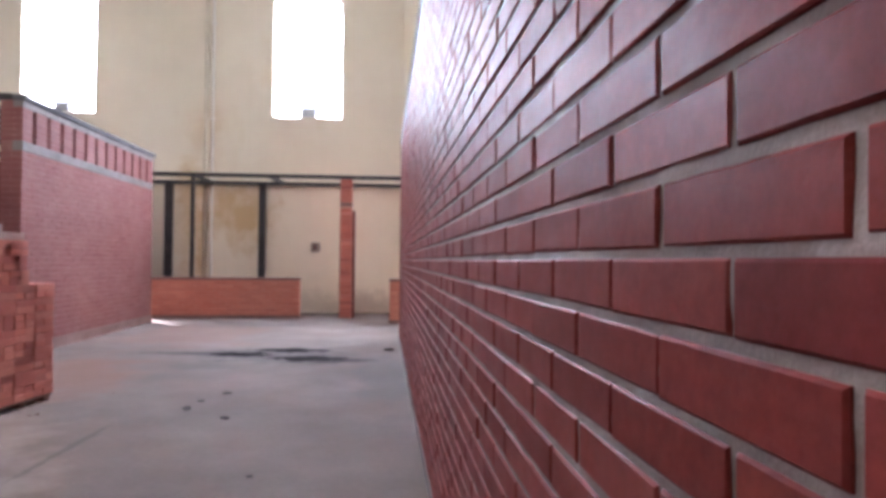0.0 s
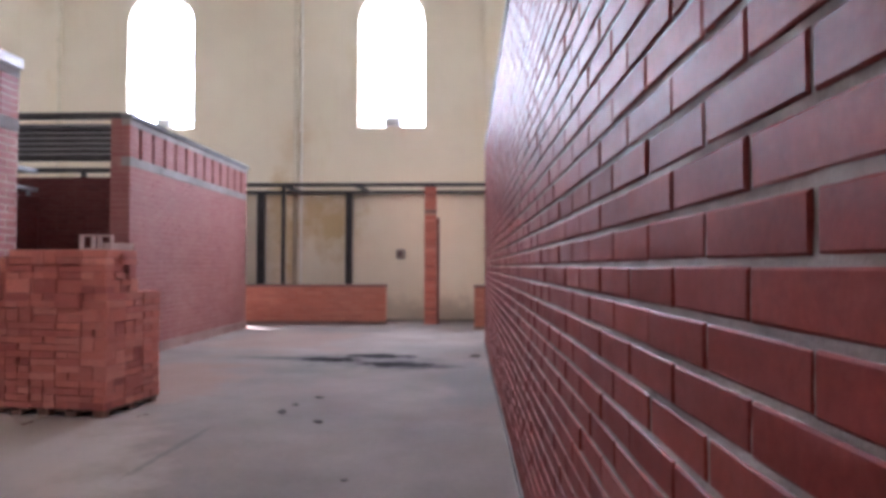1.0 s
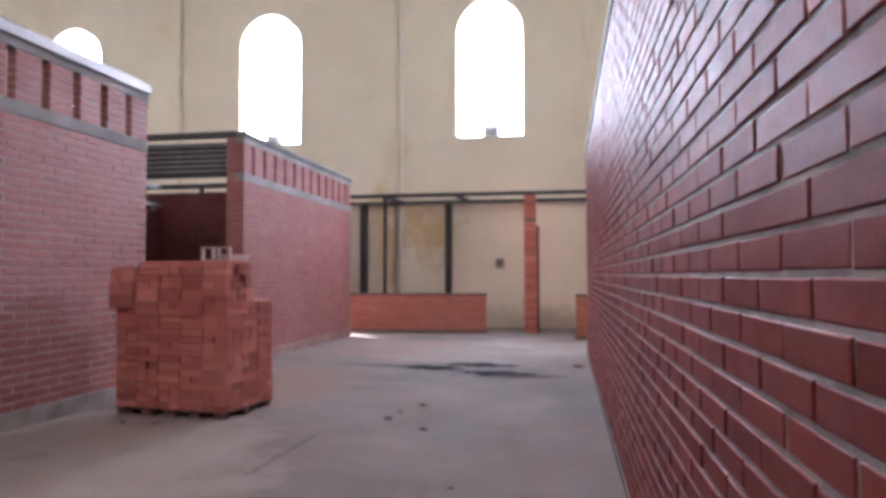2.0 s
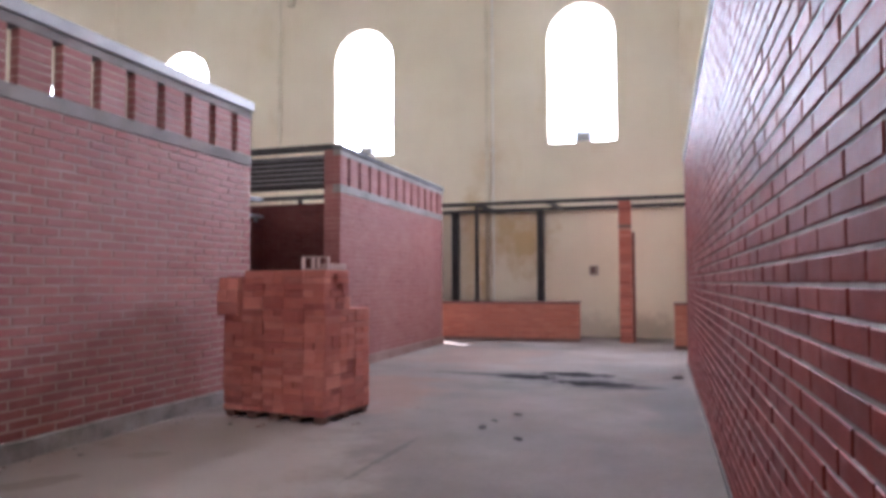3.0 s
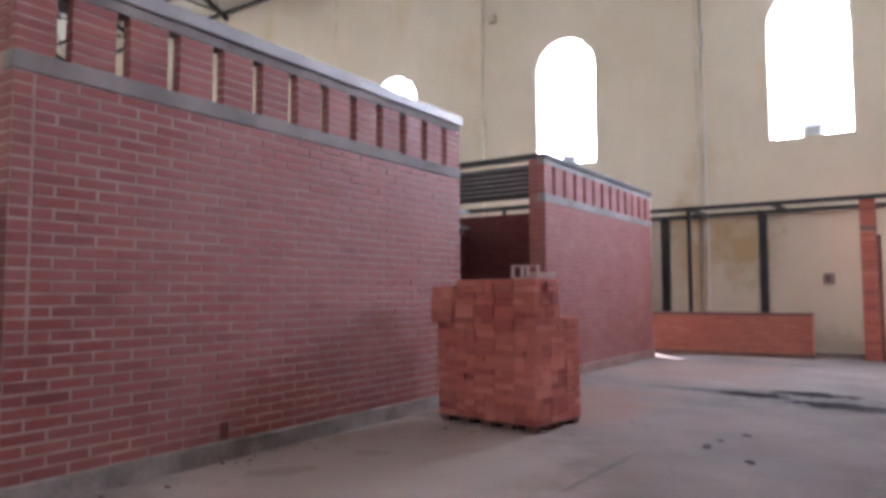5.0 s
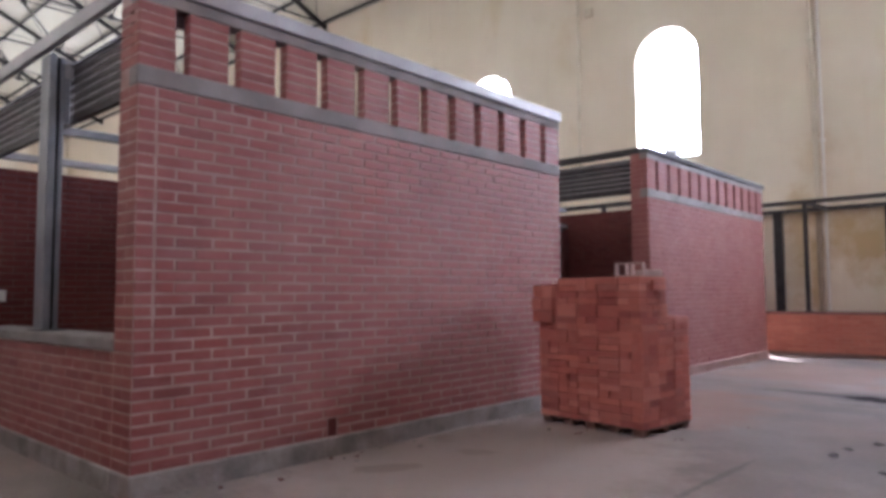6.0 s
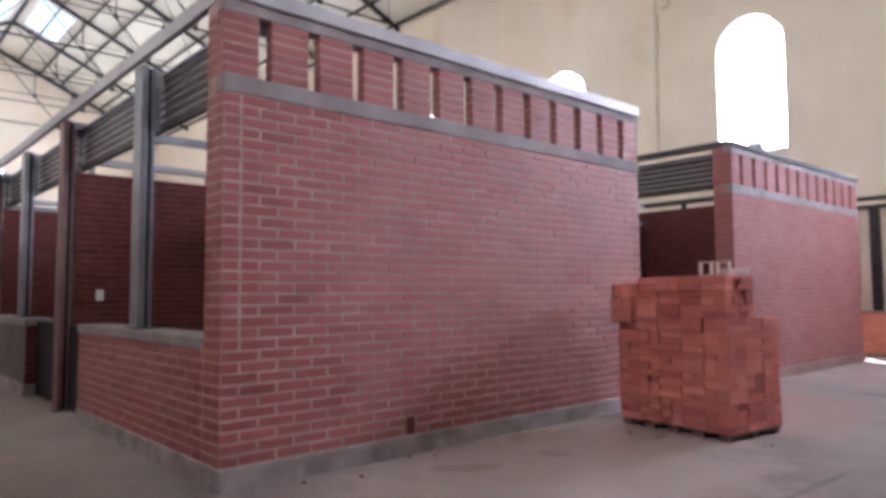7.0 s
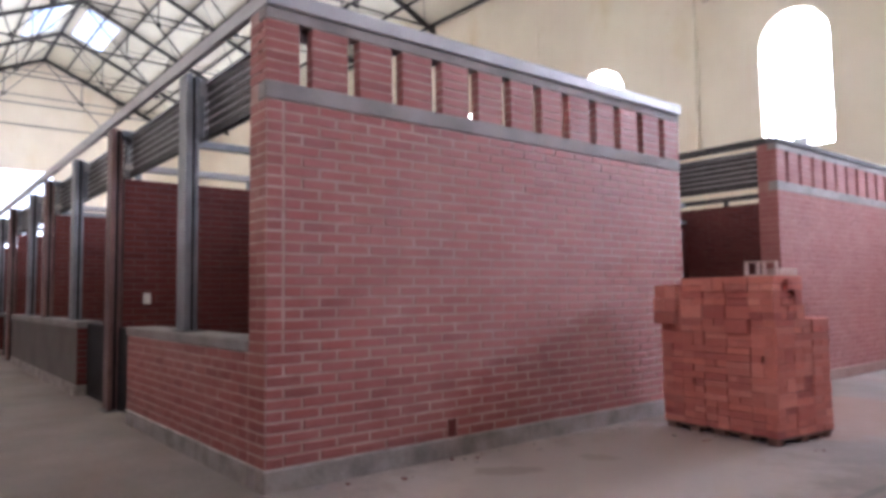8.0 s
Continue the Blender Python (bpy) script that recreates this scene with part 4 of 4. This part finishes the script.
def low_wall(x0, x1, y0, y1, high, number):
    w = tagged(empty("low_wall_%d" % number), "low orange brick wall of an unfinished stall", "brick wall", "unfinished walls", "structure")
    part("core", box(x0 + 0.006, x1 - 0.006, y0 + 0.006, y1, 0, high - 0.05, 0), M_MORTAR_S, w)
    n = int((high - 0.06) / PITCH_Z)
    lay(w, (x0, y0, 0), 0, courses(0, x1 - x0, 0.06, n), 0.06, M_BRICK_SALMON, lambda u, z: u > x1 - x0 - 3.0, rng, 120)
    lay(w, (x1, y0, 0), 90, courses(0, y1 - y0, 0.06, n), 0.06, M_BRICK_SALMON, lambda u, z: False, rng, 0)
    part("bed", box(x0, x1 + 0.006, y0 - 0.008, y1, -0.02, 0.058, 0.004), M_CONC_RED, w)
    part("coping", box(x0, x1 + 0.01, y0 - 0.012, y1 + 0.01, high - 0.052, high, 0.006), M_CONC_RED, w, "dusty mortar coping")
    return w


low_wall(-9.0, -1.64, Y_C, Y_C + 0.26, 0.84, 1)
for px, py, w_, z0, z1 in ((-4.72, 16.08, 0.17, 0.0, 2.90), (-2.65, 16.08, 0.15, 0.0, 2.90), (-6.9, 16.08, 0.2, 0.0, 2.90), (-3.86, Y_C + 0.05, 0.075, 0.842, 2.93)):
    p = tagged(empty("frame_post", px, py, z0), "dark steel post of an unfinished stall frame", "steel post", "frame posts")
    part("post", box(-w_ / 2, w_ / 2, 0, min(w_, 0.12), 0.012, z1 - z0, 0.004), M_STEEL_D, p)
    part("foot_plate", box(-w_ / 2 - 0.03, w_ / 2 + 0.03, -0.03, min(w_, 0.12) + 0.03, 0, 0.012, 0.002), M_STEEL_D, p)
tagged(finish("frame_beam", box(-9.0, 3.0, Y_C + 0.02, Y_C + 0.10, 2.932, 3.01, 0.003), M_STEEL_D), "dark steel beam of an unfinished stall frame", "steel beam", "frame beams")
tagged(finish("frame_beam", box(-9.0, 3.0, 16.08, 16.18, 2.902, 2.985, 0.003), M_STEEL_D), "dark steel beam along the hall wall", "steel beam", "frame beams")
for cx in (-3.9, -2.3):
    tagged(finish("frame_tie", bar((cx, Y_C + 0.105, 2.965), (cx + 0.15, 16.075, 2.945), 0.07), M_STEEL_D), "dark steel tie between two frame beams", "steel beam", "frame beams")

pil = tagged(empty("brick_pillar", -0.69, Y_C + 0.07), "slim red brick pillar, raw mortar joint near its top", "brick pillar", "", "structure")
part("core", box(-0.115, 0.115, 0.006, 0.24, 0, 2.93, 0), M_MORTAR_S, pil)
for z0, z1 in ((0.0, 2.36), (2.44, 2.93)):
    n = int((z1 - z0) / PITCH_Z)
    lay(pil, (-0.125, 0.0, 0), 0, [(0.125, z0 + (i + 0.5) * PITCH_Z, 0.248, PITCH_Z - JOINT) for i in range(n)], 0.06, M_BRICK_NEW, lambda u, z: True, rng)
    lay(pil, (0.125, 0.0, 0), 90, [(0.12, z0 + (i + 0.5) * PITCH_Z, 0.238, PITCH_Z - JOINT) for i in range(n)], 0.06, M_BRICK_NEW, lambda u, z: False, rng, 0)
part("joint", box(-0.127, 0.127, -0.002, 0.24, 2.362, 2.438, 0.004), M_CONC_RED, pil)
tagged(finish("timber_board", box(-0.555, -0.50, Y_C + 0.08, Y_C + 0.30, 0.001, 2.27, 0.004), M_BOARD), "dark red board standing against the brick pillar", "board")
low_wall(0.23, 3.0, 13.62, 13.86, 0.86, 2)

# ---- pallet of bricks ----
TURN_P = math.degrees(math.atan2(-0.135, 1.12))
PW, PD = 1.13, 0.76
PAL = pose(-2.81, 5.655, 0, 0, 0, TURN_P)      # the front right corner; x to the right, y away
pal = tagged(new("pallet"), "weathered wooden pallet under a stack of bricks", "pallet")
pal.matrix_world = PAL
for i in range(7):
    a = -PW + i * (PW - 0.11) / 6
    part("deck_board", box(a, a + 0.11, 0, PD, 0.046, 0.062, 0.003), M_WOOD, pal)
for y in (0.0, PD / 2 - 0.045, PD - 0.09):
    for i in range(5):
        x = -PW + 0.02 + i * (PW - 0.14) / 4
        part("block", box(x, x + 0.10, y + 0.012, y + 0.09, 0.0, 0.0455, 0.003), M_WOOD, pal)

LAYER = 0.117
PAL_RNG = random.Random(11)


st = tagged(new("brick_stack"), "tall stack of new orange clay bricks on a pallet", "brick stack")
st.matrix_world = PAL
Z_S0 = 0.063


def put_brick(mat_local, length, high, deep):
    ob = new("brick", brick_mesh(length, high, deep, M_BRICK_NEW))
    ob.parent = st
    ob.matrix_local = mat_local


def stack_side(place, u0, u1, z0, z1, jut=0.024, gaps=()):
    """Bricks in columns a brick long: flat pairs, headers, or one on edge; gaps (u, z) are narrow slots left open."""
    cols, rows = max(1, round((u1 - u0) / 0.235)), round((z1 - z0) / LAYER)
    w_ = (u1 - u0) / cols
    for i in range(rows):
        for k in range(cols):
            a, z = u0 + k * w_, z0 + i * LAYER
            high = z - Z_S0 > 5.5 * LAYER
            kind = PAL_RNG.choices("EFHTSQ", (4, 3, 1, 3, 1, 0) if high else (0.4, 3, 2, 3, 0.5, 3))[0]
            if any(a <= gu < a + w_ and z <= gz < z + LAYER for gu, gz in gaps):
                kind = "G"
            out, lean = PAL_RNG.uniform(-jut, jut * 0.7) * (1.0 if high else 0.5), PAL_RNG.uniform(-1.0, 1.0)
            half, h2 = w_ / 2, LAYER / 2
            cells = {"E": [(0, w_, 0, LAYER)], "F": [(0, w_, 0, h2), (0, w_, h2, LAYER)],
                     "H": [(0, w_, 0, h2), (0, half, h2, LAYER), (half, w_, h2, LAYER)],
                     "T": [(0, half, 0, h2), (half, w_, 0, h2), (0, w_, h2, LAYER)],
                     "S": [(0, half, 0, LAYER), (half, w_, 0, LAYER)],
                     "Q": [(0, half, 0, h2), (half, w_, 0, h2), (0, half, h2, LAYER), (half, w_, h2, LAYER)],
                     "G": [(0, half - 0.018, 0, h2), (half + 0.018, w_, 0, h2), (0, w_, h2, LAYER)]}[kind]
            for p, q, lo, hi in cells:
                trim_u, trim_z = PAL_RNG.choice((0.002, 0.002, 0.003, 0.010)), PAL_RNG.choice((0.002, 0.002, 0.003, 0.006))
                m = place @ Matrix.Translation((a + (p + q) / 2, out + PAL_RNG.uniform(-0.007, 0.007), z + (lo + hi - trim_z) / 2)) @ pose(0, 0, 0, 0, 0, lean)
                put_brick(m, q - p - trim_u, hi - lo - trim_z, 0.10)


FRONT_D, Z_HI, Z_LO = 0.40, Z_S0 + 11 * LAYER, Z_S0 + 8 * LAYER
# Solid cores in darkened brick give the gaps their shade by colour.
part("core", box(-PW + 0.05, -0.05, 0.05, PD - 0.05, Z_S0, Z_LO - 0.01, 0), M_BRICK_DARK, st, "core of the stack, darkened for shade in the gaps")
part("core", box(-PW + 0.05, -0.28, 0.05, FRONT_D - 0.05, Z_LO - 0.01, Z_HI - LAYER - 0.03, 0), M_BRICK_DARK, st, "core of the stack, darkened for shade in the gaps")
part("core", box(-PW + 0.30, -0.05, 0.052, FRONT_D - 0.052, Z_LO - 0.008, Z_HI - 0.02, 0), M_BRICK_DARK, st, "core of the stack, darkened for shade in the gaps")
stack_side(Matrix(), -PW, 0.0, Z_S0, Z_HI - LAYER, gaps=((-0.735, 0.53), (-0.12, 0.66)))
stack_side(Matrix(), -PW + 0.226, 0.0, Z_HI - LAYER, Z_HI)
stack_side(pose(0, 0, 0, 0, 0, 90), 0.004, PD, Z_S0, Z_LO, 0.014)
stack_side(pose(-0.015, 0, 0, 0, 0, 90), 0.004, FRONT_D, Z_LO, Z_HI)
stack_side(pose(0, FRONT_D, 0, 0, 0, 180), 0.0, PW, Z_LO, Z_HI - LAYER)
stack_side(pose(0, PD, 0, 0, 0, 180), 0.0, PW, Z_S0, Z_LO)
stack_side(pose(-PW, 0, 0, 0, 0, -90), -PD, 0.0, Z_S0, Z_LO)
stack_side(pose(-PW, 0, 0, 0, 0, -90), -FRONT_D, 0.0, Z_LO, Z_HI - LAYER)
stack_side(pose(-0.045, -0.012, 0.06, 0, 0, 1.5), -PW, -PW + 0.24, Z_S0 + 7 * LAYER, Z_S0 + 10 * LAYER)
# top courses lying flat, seen edge on
for yy, ya_, yb_, zz in ((0.0, 0.0, FRONT_D, Z_HI), (0.0, FRONT_D, PD, Z_LO)):
    for i in range(5):
        x0 = -PW + i * PW / 5
        z_here = zz - (LAYER - 0.062 if (i == 0 and zz == Z_HI) else 0)
        part("top_brick", box(x0 + 0.003, x0 + PW / 5 - 0.003, ya_ + 0.02, yb_ - 0.01, z_here - (0.064 if i == 0 else 0.03), z_here + 0.004, 0.004), M_BRICK_NEW, st)


def hollow_brick():
    """A clay block with open cores, two wide and one narrow, lying on its side."""
    L, H, D, t_ = 0.25, 0.122, 0.065, 0.014
    bm = bmesh.new()
    box_into(bm, -L / 2, L / 2, 0, D, 0, t_, 0)
    box_into(bm, -L / 2, L / 2, 0, D, H - t_, H, 0)
    for a in (-L / 2, -0.034, 0.017, L / 2 - t_):
        box_into(bm, a, a + t_, 0, D, t_, H - t_, 0)
    ob = finish("hollow_brick", bm, M_CLAY)
    return tagged(ob, "hollow clay brick with open cores, on the stack", "hollow brick")


hb = hollow_brick()
hb.matrix_world = PAL @ pose(-0.135, 0.035, Z_HI + 0.005, 0, 0, 14)
tagged(finish("loose_brick", box(-0.12, 0.12, 0, 0.115, 0, 0.06, 0.005), M_CLAY), "loose new clay brick lying on the stack", "brick").matrix_world = PAL @ pose(-0.02, 0.25, Z_HI + 0.005, 0, 0, 88)

# ---- debris on the floor ----
DEB = random.Random(5)


def rubble(name, x, y, size, material, label, cat):
    bm = bmesh.new()
    bmesh.ops.create_icosphere(bm, subdivisions=2, radius=1.0)
    for v in bm.verts:
        k = 0.75 + 0.5 * noise.noise(v.co * 1.7 + Vector((x * 3, y * 3, 0)))
        v.co = Vector((v.co.x * k * size, v.co.y * k * size * 0.6, max(-0.25, v.co.z * k) * size * 0.28 + size * 0.06))
    ob = finish(name, bm, material)
    ob.matrix_world = pose(x, y, 0, 0, 0, DEB.uniform(0, 180))
    return tagged(ob, label, cat, "floor debris")


for x, y, s in ((-1.463, 5.946, 0.075), (-1.082, 5.60, 0.06), (-1.43, 6.26, 0.05), (-1.283, 6.59, 0.055), (-3.62, 5.45, 0.04), (-0.62, 4.15, 0.03), (0.2, 9.6, 0.09)):
    rubble("mortar_lump", x, y, s, M_SOOT, "dark crumb of dried mortar on the floor", "debris")
for i in range(26):
    y = DEB.uniform(2.3, 6.4)
    rubble("brick_chip", X_A + 0.06 + abs(DEB.gauss(0, 0.16)), y, DEB.uniform(0.012, 0.035), DEB.choice((M_CONC, M_CONC, M_BRICK_DARK)), "small chip of brick on the floor", "debris")
for i in range(14):
    rubble("brick_chip", DEB.uniform(-3.9, -2.2), DEB.uniform(5.2, 6.9), DEB.uniform(0.012, 0.03), M_BRICK_DARK, "small chip of brick on the floor", "debris")
